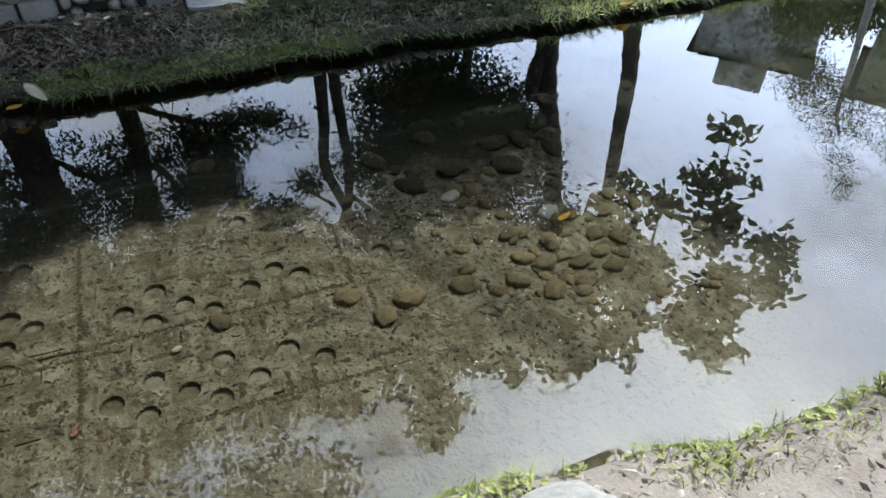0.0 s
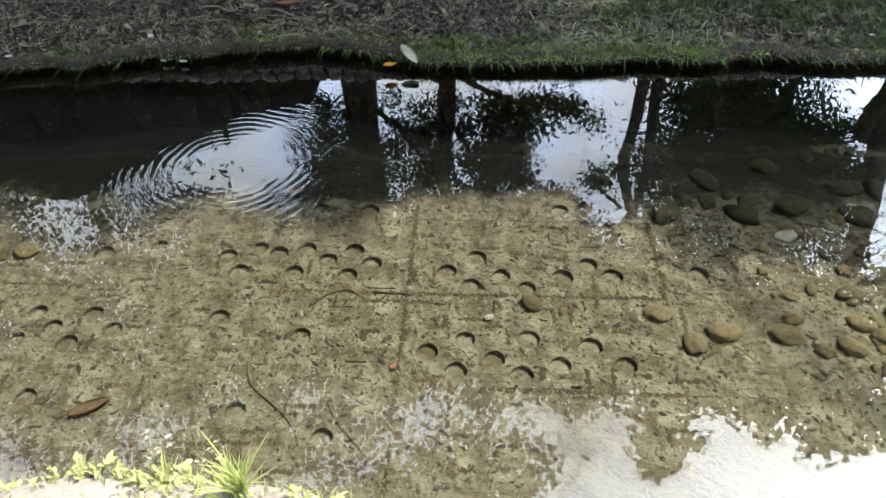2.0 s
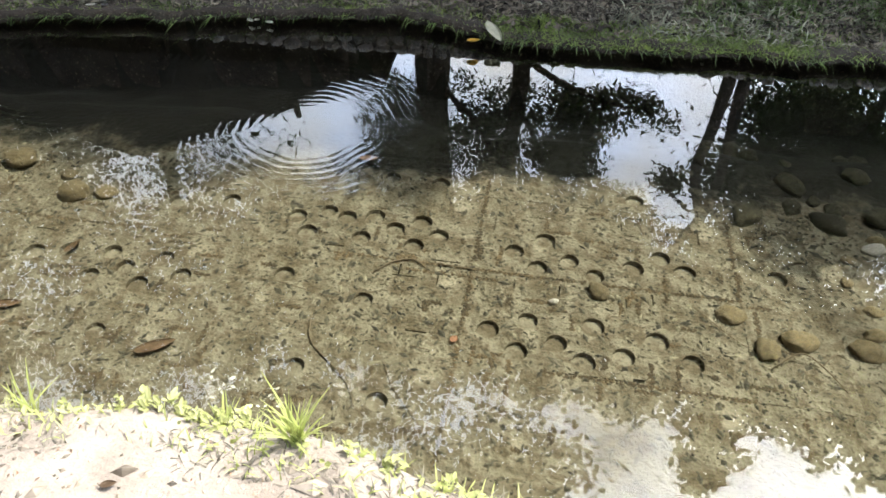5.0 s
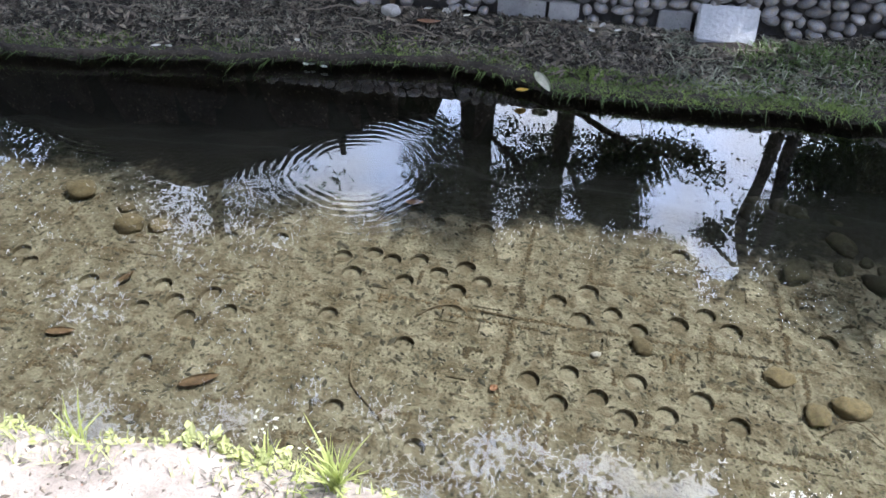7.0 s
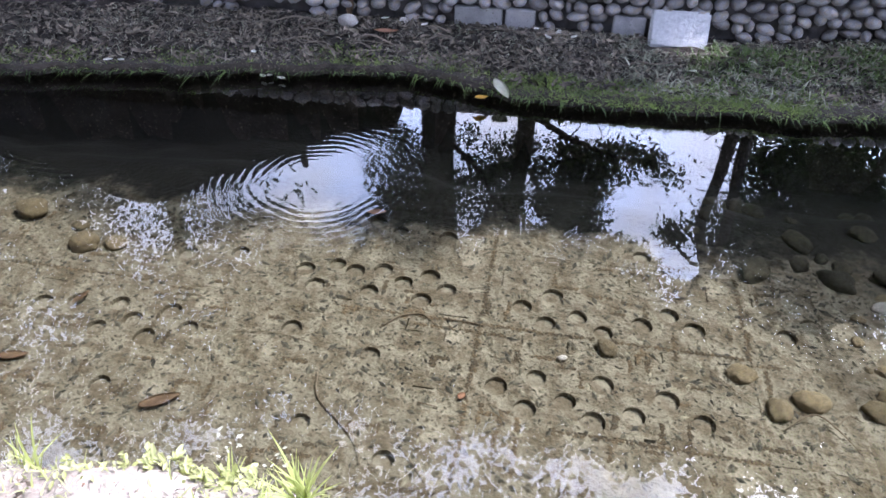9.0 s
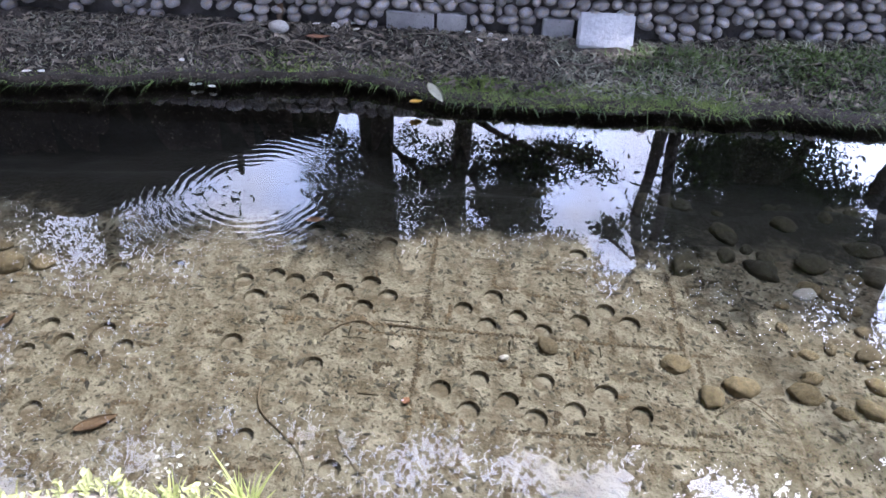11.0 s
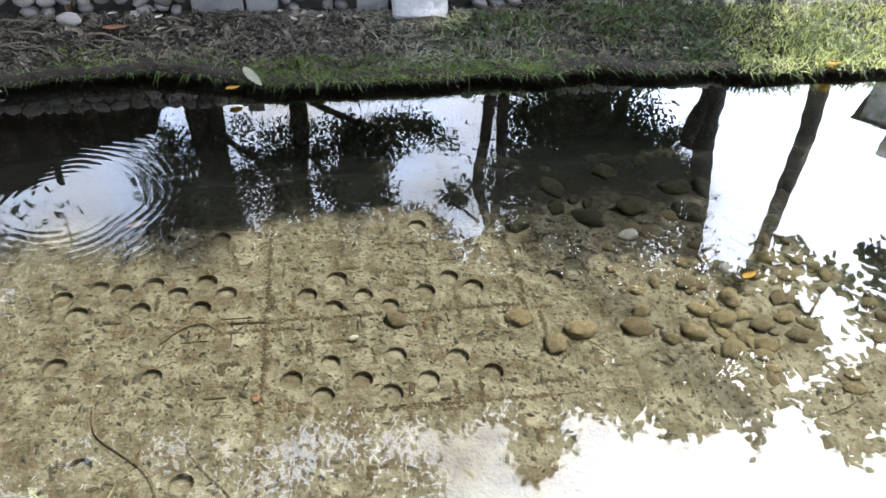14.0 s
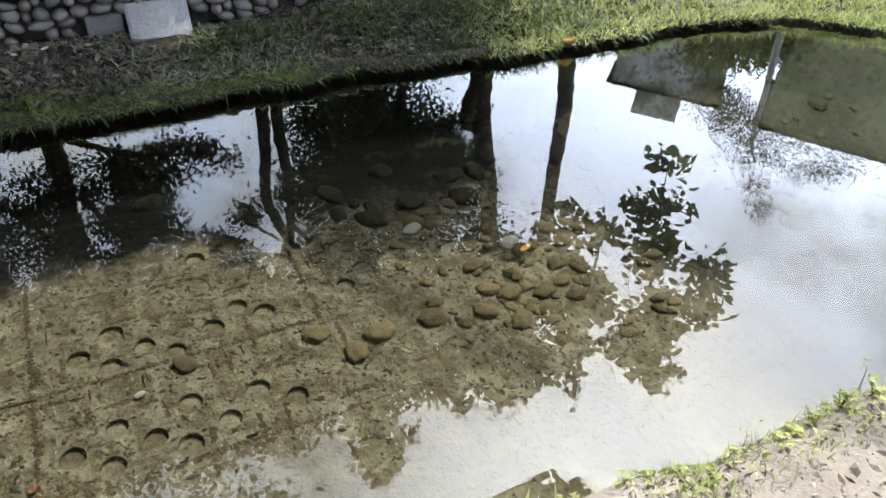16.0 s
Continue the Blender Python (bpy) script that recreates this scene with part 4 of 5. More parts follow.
def far_bank_cover():
    gen = np.random.default_rng(41)
    groups = []

    def field(n, x0, x1, y0, y1, up=0.0, lush=None):
        out = []
        while len(out) < n:
            x, t_ = gen.uniform(x0, x1), gen.uniform(0, 1)
            edge = lip(x) - 0.05
            y = edge + y0 + (y1 - y0) * t_
            if y > WALL_Y - 0.03 or (1.04 < x < 1.4 and y > 4.7):
                continue
            if lush is not None and noise.noise(Vector((x * 2.2, y * 2.2, lush))) + gen.normal(0, 0.25) < 0.0:
                continue
            out.append((x, y, max(ground_z(x, y), 0.05) + up))
        return np.array(out)

    v, f = blades(np.concatenate([field(11000, -3.2, 6.6, 0.0, 0.26, lush=6.0), field(4000, -3.2, 5.5, 0.0, 0.09), field(9000, 0.25, 1.9, 0.0, 0.24)]), 0.032, 0.0055, 0.8, gen, 0.8)
    quads_object("edge_grass", v, f, M_MOSSGRASS)
    groups.append(("edge_grass", "short green grass along the far water's edge"))
    v, f = blades(field(5000, 1.2, 4.0, 0.1, 0.6, lush=2.0), 0.075, 0.009, 0.9, gen, 0.8)
    quads_object("bank_grass", v, f, M_GRASS)
    groups.append(("bank_grass", "sparse green grass on the far bank"))
    v, f = blades(field(12000, -3.4, 5.0, 0.10, 0.75, lush=11.0), 0.06, 0.0055, 1.1, gen, 1.3)
    quads_object("dry_grass", v, f, M_DRYGRASS)
    groups.append(("dry_grass", "matted dry grass and stems on the far bank"))
    v, f = leaf_arrays(np.concatenate([field(7000, -3.4, 5.0, 0.10, 0.8, 0.010), field(2600, -3.2, 3.4, 0.14, 0.8, 0.016)]), np.concatenate([np.full(7000, 0.032), np.full(2600, 0.058)]), 0.42, 0.0, gen)
    quads_object("leaf_litter", v, f, M_LITTER)
    groups.append(("leaf_litter", "dark crumbled leaf litter on the far bank"))
    v, f = blades(field(5200, 0.9, 5.4, 0.12, 0.7, lush=16.0), 0.075, 0.0085, 1.0, gen, 1.1)
    quads_object("curled_grass", v, f, M_CURLGRASS)
    groups.append(("curled_grass", "pale grey-green curled grass on the shaded far bank"))
    v, f = blades(field(2600, -6, 1.2, 0.16, 0.75, lush=3.0), 0.055, 0.007, 1.2, gen, 1.2)
    quads_object("withered_grass", v, f, M_CURLGRASS)
    groups.append(("withered_grass", "withered grey grass among leaf litter on the far bank"))
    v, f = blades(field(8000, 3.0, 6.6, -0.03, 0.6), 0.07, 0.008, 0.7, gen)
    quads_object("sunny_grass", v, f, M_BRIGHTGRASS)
    groups.append(("sunny_grass", "yellow-green far-bank grass with sun put into its colour"))
    fringe = field(1900, -6, 6.6, -0.02, 0.05, 0.0)
    v, f = blades(fringe, 0.042, 0.006, 1.25, gen, 0.9)
    lean_out = np.abs(gen.normal(0, 0.02, len(fringe)))
    v = v.reshape(-1, 4, 2, 3)
    for k in range(4):
        v[:, k, :, 1] -= (lean_out * k)[:, None]
        v[:, k, :, 2] = np.maximum(v[:, k, :, 2], 0.004)
    quads_object("overhanging_grass", v.reshape(-1, 3), f, M_GRASS)
    groups.append(("overhanging_grass", "ragged grass fringe hanging over the far water's edge"))
    for name, label in groups:
        tagged(bpy.data.objects[name], label, "grass" if "grass" in name else "litter", kind="stuff")


M_CURLGRASS = material("curled_grass", (0.09, 0.10, 0.065), (0.34, 0.345, 0.26), 0.6, 1.5, 0.0, 20.0, per_island=0.6, translucent=0.2)
M_MOSSGRASS = material("edge_grass", (0.06, 0.095, 0.017), (0.20, 0.265, 0.06), 0.6, 3.0, 0.0, 20.0, per_island=0.45, translucent=0.3)
M_LITTER = material("leaf_litter", (0.016, 0.014, 0.010), (0.20, 0.17, 0.13), 0.9, 9.0, 0.0, 30.0, per_island=0.9)


def lip(x):
    """Where the far bank's edge runs at a given x."""
    return float(np.interp(x, FAR_X, FAR_Y)) + 0.05 * noise.noise(Vector((x * 3, 7, 0))) + 0.02 * noise.noise(Vector((x * 13, 3, 0)))


def bank_turf():
    """The turf lip that overhangs the far water's edge, ragged and undercut."""
    xs = np.linspace(-7.0, 5.4, 500)
    verts, faces = [], []
    for x in xs.tolist():
        yf = lip(x)
        out = 0.055 + 0.022 * noise.noise(Vector((x * 8, 1, 4))) + 0.016 * noise.noise(Vector((x * 27, 1, 9)))
        top = ground_z(x, yf + 0.07) + 0.004
        drop = 0.006 * noise.noise(Vector((x * 11, 5, 2)))
        for y, z in ((0.075, top), (0.02, top + 0.006), (-out * 0.6, 0.062 + drop + 0.02 * step(-x, -0.3, 0.1)), (-out, 0.046 + drop + 0.015 * step(-x, -0.3, 0.1)), (-out * 0.95, 0.028 + drop), (-out * 0.35, 0.024), (0.06, 0.022)):
            verts.append((x, yf + y, z))
    for i in range(len(xs) - 1):
        for k in range(6):
            a = i * 7 + k
            faces.append((a, a + 1, a + 8, a + 7))
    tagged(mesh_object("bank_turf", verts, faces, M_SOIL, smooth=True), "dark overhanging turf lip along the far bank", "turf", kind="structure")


bank_turf()
far_bank_cover()


def near_bank_cover():
    gen = np.random.default_rng(51)

    def rim(n, x0, x1, lo, hi, keep):
        out = []
        while len(out) < n:
            x = gen.uniform(x0, x1)
            edge = float(np.interp(x, NEAR_X, NEAR_Y))
            y = edge + gen.uniform(lo, hi)
            if noise.noise(Vector((x * 3.3, 5.0, 1.0))) + gen.normal(0, 0.3) < keep:
                continue
            out.append((x, y, ground_z(x, y) - 0.004))
        return np.array(out)

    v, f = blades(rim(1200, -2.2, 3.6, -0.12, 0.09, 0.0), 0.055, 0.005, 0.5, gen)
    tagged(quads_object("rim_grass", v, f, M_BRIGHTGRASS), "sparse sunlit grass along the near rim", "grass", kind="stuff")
    v, f = blades(rim(2600, -2.2, 3.6, -0.14, 0.08, -0.1), 0.045, 0.004, 1.0, gen, 0.9)
    tagged(quads_object("dry_rim_grass", v, f, M_DRYGRASS), "dry straw-coloured grass along the near rim", "grass", kind="stuff")
    v, f = leaf_arrays(rim(560, -2.0, 3.2, -0.08, 0.07, 0.05) + np.array((0, 0, 0.02)), 0.025, 0.5, 0.2, gen)
    tagged(quads_object("rim_weeds", v, f, M_BRIGHTGRASS), "small broad-leaved weeds along the near rim", "weeds", kind="stuff")
    flakes = np.c_[gen.uniform(-2.4, 3.4, 900), gen.uniform(0.7, 1.7, 900)]
    flakes = np.array([(x, y, ground_z(x, y) + 0.004) for x, y in flakes.tolist() if y < float(np.interp(x, NEAR_X, NEAR_Y)) + 0.02 and noise.noise(Vector((x * 4, y * 4, 8))) > -0.12])
    v, f = leaf_arrays(flakes, 0.013, 0.45, 0.0, gen)
    tagged(quads_object("dry_flakes", v, f, M_FLAKE), "dry pinkish-brown leaf flakes scattered on the sand", "litter", kind="stuff")
    v, f = blades(flakes[::2] + gen.normal(0, 0.02, (len(flakes[::2]), 3)) * np.array((1, 1, 0)), 0.05, 0.0022, 1.5, gen, 0.15)
    tagged(quads_object("straw", v, f, M_DRYGRASS), "loose straw lying on the sand", "litter", kind="stuff")
    # grit on the sand
    n = 5200
    gx, gy = gen.uniform(-2.6, 3.6, n), gen.uniform(0.6, 1.62, n)
    verts, faces = [], []
    for k in range(n):
        if gy[k] > float(np.interp(gx[k], NEAR_X, NEAR_Y)) - 0.01:
            continue
        s, a = gen.gamma(2.0, 0.0022) + 0.0015, gen.uniform(0, 6.28)
        z = ground_z(float(gx[k]), float(gy[k]))
        b = len(verts)
        ca, sa = math.cos(a) * s, math.sin(a) * s
        e = gen.uniform(1, 2.6)
        verts += [(gx[k] + ca * e, gy[k] + sa * e, z), (gx[k] - sa, gy[k] + ca, z), (gx[k] - ca * e, gy[k] - sa * e, z), (gx[k] + sa, gy[k] - ca, z), (gx[k], gy[k], z + s * 0.9)]
        faces += [(b, b + 1, b + 4), (b + 1, b + 2, b + 4), (b + 2, b + 3, b + 4), (b + 3, b, b + 4)]
    tagged(mesh_object("sand_grit", verts, faces, M_GRIT), "dark and pale grit scattered on the sand", "grit", kind="stuff")


M_FLAKE = material("dry_flake", (0.13, 0.07, 0.04), (0.40, 0.26, 0.18), 0.8, 4.0, 0.0, 30.0, per_island=0.6)
M_GRIT = material("sand_grit", (0.10, 0.075, 0.05), (0.46, 0.40, 0.33), 0.9, 6.0, 0.0, 30.0, per_island=0.8)
near_bank_cover()


def grass_tuft(at, n, height, label, mat, seed, lean=0.45):
    gen = np.random.default_rng(seed)
    root = empty("grass_tuft", at, label, "grass", "tufts on the near rim")
    for k in range(n):
        v, f = blades(gen.normal(0, 0.012, (1, 3)) * np.array((1, 1, 0)), height, 0.0075, lean, gen, 0.35)
        quads_object("blade", v, f, mat, root)


grass_tuft(gz(-0.01, 1.65, -0.005), 60, 0.15, "bright green tuft of long arching grass on the sandy rim", M_BRIGHTGRASS, 1, 0.3)
grass_tuft(gz(-0.80, 1.66, -0.005), 22, 0.12, "yellow-green tuft of grass on the sandy rim", M_BRIGHTGRASS, 2)
grass_tuft(gz(-0.24, 1.70, -0.005), 16, 0.09, "low yellow-green tuft of grass on the sandy rim", M_BRIGHTGRASS, 3, 0.7)
grass_tuft(gz(1.33, 1.48, -0.005), 9, 0.07, "small bright green tuft of grass on the sandy rim", M_BRIGHTGRASS, 4, 0.2)
grass_tuft(gz(2.25, 1.36, -0.005), 14, 0.07, "dry yellow tuft of grass on the sandy rim", M_DRYGRASS, 5, 0.7)


def broad_weed(at, n, size, label, seed, mat):
    """A low weed: short stems fanning out, each with a few upright pointed leaves."""
    gen = np.random.default_rng(seed)
    root = empty("weed", at, label, "weed", "weeds on the near rim")
    heads = []
    for k in range(n):
        a, h, r = gen.uniform(0, 6.28), size * gen.uniform(0.5, 1.5), size * gen.uniform(0.2, 1.2)
        tip = Vector((math.cos(a) * r, math.sin(a) * r * 0.7, h))
        bm = bmesh.new()
        tube(bm, [(0, 0, -0.01), tuple(tip * 0.5 + Vector((0, 0, h * 0.2))), tuple(tip)], [0.0018, 0.0015, 0.001], 4, 2)
        part("stem", bm, M_DRYGRASS, root)
        heads += [tuple(tip + Vector(gen.normal(0, size * 0.16, 3).tolist())) for q in range(5)]
    v, f = leaf_arrays(np.array(heads), size * 0.75, 0.45, -0.3, gen)
    quads_object("leaves", v, f, mat, root)


for k, (x, y, n, size) in enumerate([(-0.98, 1.66, 6, 0.035), (-0.90, 1.68, 5, 0.03), (-0.68, 1.67, 6, 0.03), (-0.52, 1.68, 4, 0.03), (-0.42, 1.70, 9, 0.042), (-0.34, 1.71, 8, 0.04), (-0.27, 1.69, 7, 0.038), (-0.19, 1.70, 8, 0.04),
                                     (0.12, 1.64, 5, 0.028), (0.26, 1.61, 6, 0.035), (0.37, 1.60, 6, 0.032), (0.46, 1.57, 5, 0.03), (1.45, 1.48, 5, 0.03), (1.62, 1.45, 6, 0.03), (1.78, 1.42, 5, 0.028), (1.95, 1.39, 6, 0.03),
                                     (2.14, 1.37, 6, 0.035), (2.35, 1.35, 8, 0.04), (2.47, 1.35, 7, 0.045), (2.60, 1.34, 8, 0.045), (2.74, 1.33, 7, 0.04), (2.9, 1.32, 7, 0.04)]):
    broad_weed(gz(x, y, -0.004), n, size, "low pale-green weed with pointed leaves on the sandy rim", 200 + k, M_WEED)


def weed_sprig(at, height, lean, label, mat=None):
    """A thin bent stem with small leaves at its head."""
    gen = np.random.default_rng(int(abs(at[0]) * 100) + 3)
    root = empty("weed", at, label, "weed", "sprigs on the near rim")
    pts = [(0, 0, 0), (lean * 0.3, 0.01, height * 0.4), (lean * 0.8, 0.02, height * 0.8), (lean, 0.03, height)]
    bm = bmesh.new()
    tube(bm, pts, [0.0022, 0.002, 0.0016, 0.001], 5, 4)
    part("stem", bm, M_DRYGRASS, root)
    v, f = leaf_arrays(np.array(pts[-1]) + gen.normal(0, 0.022, (14, 3)), 0.015, 0.5, 0.2, gen)
    quads_object("leaves", v, f, mat or M_BRIGHTGRASS, root)


weed_sprig(gz(-0.20, 1.70, -0.01), 0.16, -0.02, "pale sprig with seed heads over the water", M_PALELEAF)
weed_sprig(gz(-0.14, 1.70, -0.01), 0.15, 0.05, "pale sprig with seed heads over the water", M_PALELEAF)
weed_sprig(gz(2.74, 1.36, -0.01), 0.13, 0.01, "thin sprig with a small green leaf on the rim")
weed_sprig(gz(2.30, 1.40, -0.01), 0.09, 0.01, "thin sprig with a small green leaf on the rim")

rock = new("stone", stone_mesh("rim_rock", 60, 3, 0.2))
rock.data.materials.append(M_PALESTONE)
rock.matrix_basis = Matrix.Translation(gz(1.50, 1.33, 0.02)) @ pose(0, 0, 0, 0, 0, -12) @ Matrix.Diagonal((0.15, 0.09, 0.05, 1))
tagged(rock, "pale flat stone half buried in the sandy rim", "stone")

# ---------------------------------------------------------------- trees beyond the wall, seen in the water
tree("tree", (-0.62, 8.0, 0.28), "dark twin-stemmed tree with dense small leaves",
     [([(-0.77, 8.0, 0.1), (-0.79, 8.0, 1.5), (-0.75, 8.0, 3.0), (-0.67, 7.9, 4.4), (-0.9, 7.2, 6.0)], [.13, .12, .11, .10, .05]),
      ([(-0.55, 8.02, 0.1), (-0.55, 8.0, 1.5), (-0.59, 8.0, 3.0), (-0.45, 7.8, 4.6), (0.0, 7.0, 6.0)], [.12, .11, .10, .09, .05])],
     [((-0.75, 8.2, 3.25), (0.95, 0.5, 0.85), 64), ((-1.1, 8.1, 4.4), (1.35, 0.7, 0.75), 100), ((-2.9, 8.0, 4.35), (0.9, 0.5, 0.4), 22)], canopy=[((-1.6, 7.6, 5.3), (2.0, 1.0, 0.8), 420), ((-0.7, 8.0, 5.0), (1.2, 0.9, 0.8), 40)],
     leaf=0.06, per=160, spread=0.105,
     limbs=[([(-0.70, 8.0, 3.0), (-1.2, 8.0, 3.5), (-1.7, 7.8, 4.4), (-2.2, 7.0, 5.2)], [.05, .04, .03, .02]), ([(-0.75, 8.0, 3.4), (-1.6, 8.0, 3.9), (-2.6, 8.0, 4.1), (-3.3, 8.0, 3.75)], [.03, .025, .016, .006]),
            ([(-0.55, 8.0, 2.6), (-0.1, 8.1, 3.2), (0.2, 8.0, 4.0)], [.04, .03, .02])])
tree("tree", (0.48, 8.1, 0.28), "dark spreading tree with dense small leaves",
     [([(0.34, 8.1, 0.1), (0.34, 8.1, 1.5), (0.35, 8.1, 2.8), (0.28, 8.0, 3.6), (0.5, 7.6, 4.6), (0.9, 6.8, 5.8)], [.12, .11, .10, .09, .07, .04])],
     [((0.55, 8.2, 3.25), (1.0, 0.5, 0.80), 74), ((1.55, 8.1, 2.74), (0.75, 0.3, 0.17), 24), ((1.15, 8.1, 3.35), (0.4, 0.3, 0.5), 22), ((0.8, 8.1, 4.35), (1.1, 0.6, 0.6), 74), ((1.70, 8.0, 4.55), (0.80, 0.6, 0.50), 60)], canopy=[((0.8, 7.6, 5.4), (1.9, 1.0, 0.8), 420), ((-0.6, 6.2, 5.3), (0.7, 0.4, 0.3), 34), ((0.9, 6.3, 5.4), (0.5, 0.5, 0.3), 26), ((1.9, 6.0, 5.2), (0.6, 0.3, 0.3), 26), ((0.2, 6.5, 5.4), (0.5, 0.3, 0.3), 24), ((-1.9, 6.3, 5.3), (0.6, 0.5, 0.3), 30), ((-3.0, 6.0, 5.2), (0.6, 0.5, 0.3), 30), ((0.8, 8.0, 5.1), (1.5, 0.9, 0.7), 48)],
     leaf=0.06, per=160, spread=0.105,
     limbs=[([(0.40, 8.1, 2.2), (0.9, 8.1, 2.5), (1.5, 8.1, 2.7), (2.1, 8.1, 2.72)], [.05, .035, .02, .008]), ([(0.40, 8.0, 3.4), (-0.1, 8.0, 3.9), (-0.4, 7.8, 4.6)], [.05, .035, .02]),
            ([(0.46, 8.1, 3.0), (0.8, 8.1, 3.7), (1.2, 8.0, 4.2)], [.04, .03, .015])])
tree("tree", (2.10, 5.88, 0.28), "slender tree with two crossing bare stems",
     [([(2.04, 5.88, 0.10), (2.02, 5.88, 1.06), (2.01, 5.88, 1.51), (1.98, 5.88, 1.90), (2.06, 5.88, 2.21), (2.15, 5.88, 2.47), (2.35, 5.71, 3.03), (2.51, 5.47, 3.60)], [0.057, 0.054, 0.049, 0.048, 0.045, 0.041, 0.037, 0.029]),
      ([(2.15, 5.89, 0.10), (2.14, 5.89, 1.06), (2.17, 5.89, 1.51), (2.21, 5.90, 1.96), (2.19, 5.89, 2.23), (2.15, 5.88, 2.47), (1.98, 5.80, 2.86), (1.82, 5.55, 3.52)], [0.053, 0.051, 0.048, 0.045, 0.043, 0.039, 0.034, 0.029])],
     [((2.06, 5.96, 4.01), (1.56, 0.82, 0.57), 300), ((1.90, 6.37, 2.45), (0.11, 0.12, 0.08), 7), ((2.15, 6.04, 3.44), (1.23, 0.66, 0.41), 60)], leaf=0.05, per=110, spread=0.085, canopy=[((4.20, 6.21, 4.91), (1.39, 0.57, 0.57), 240), ((2.72, 6.04, 4.42), (0.82, 0.57, 0.49), 120)],
     limbs=[([(2.19, 5.88, 2.29), (2.47, 5.80, 2.70), (2.72, 5.55, 3.27)], [0.025, 0.021, 0.012]), ([(2.35, 5.47, 3.36), (2.88, 5.88, 4.26), (4.03, 6.21, 4.83)], [0.029, 0.025, 0.012]), ([(2.03, 5.84, 2.37), (1.90, 6.21, 2.45), (1.86, 6.37, 2.54)], [0.016, 0.012, 0.008])])
tree("tree", (4.3, 9.0, 0.28), "dense dark evergreen tree with low foliage",
     [([(4.9, 9.0, 0.1), (4.9, 9.0, 2.0), (4.8, 9.0, 4.0), (4.7, 8.8, 5.6)], [.09, .08, .06, .03])],
     [((4.15, 9.0, 3.8), (0.8, 0.7, 1.05), 400), ((5.0, 9.1, 4.4), (1.0, 0.8, 0.95), 360), ((3.9, 8.0, 4.9), (1.2, 1.2, 0.7), 260), ((5.7, 9.0, 4.7), (0.8, 0.8, 0.6), 190), ((5.3, 9.2, 3.4), (0.5, 0.6, 0.3), 24), ((5.0, 7.4, 5.4), (1.2, 1.0, 0.6), 200), ((3.35, 9.0, 3.1), (0.3, 0.4, 0.35), 26), ((4.5, 9.0, 2.75), (0.5, 0.4, 0.25), 30), ((5.75, 9.0, 3.8), (0.4, 0.4, 0.5), 40), ((3.3, 9.0, 4.2), (0.35, 0.4, 0.3), 34)],
     leaf=0.085, per=70, foliage=M_DARKLEAF, gaps=-0.12)
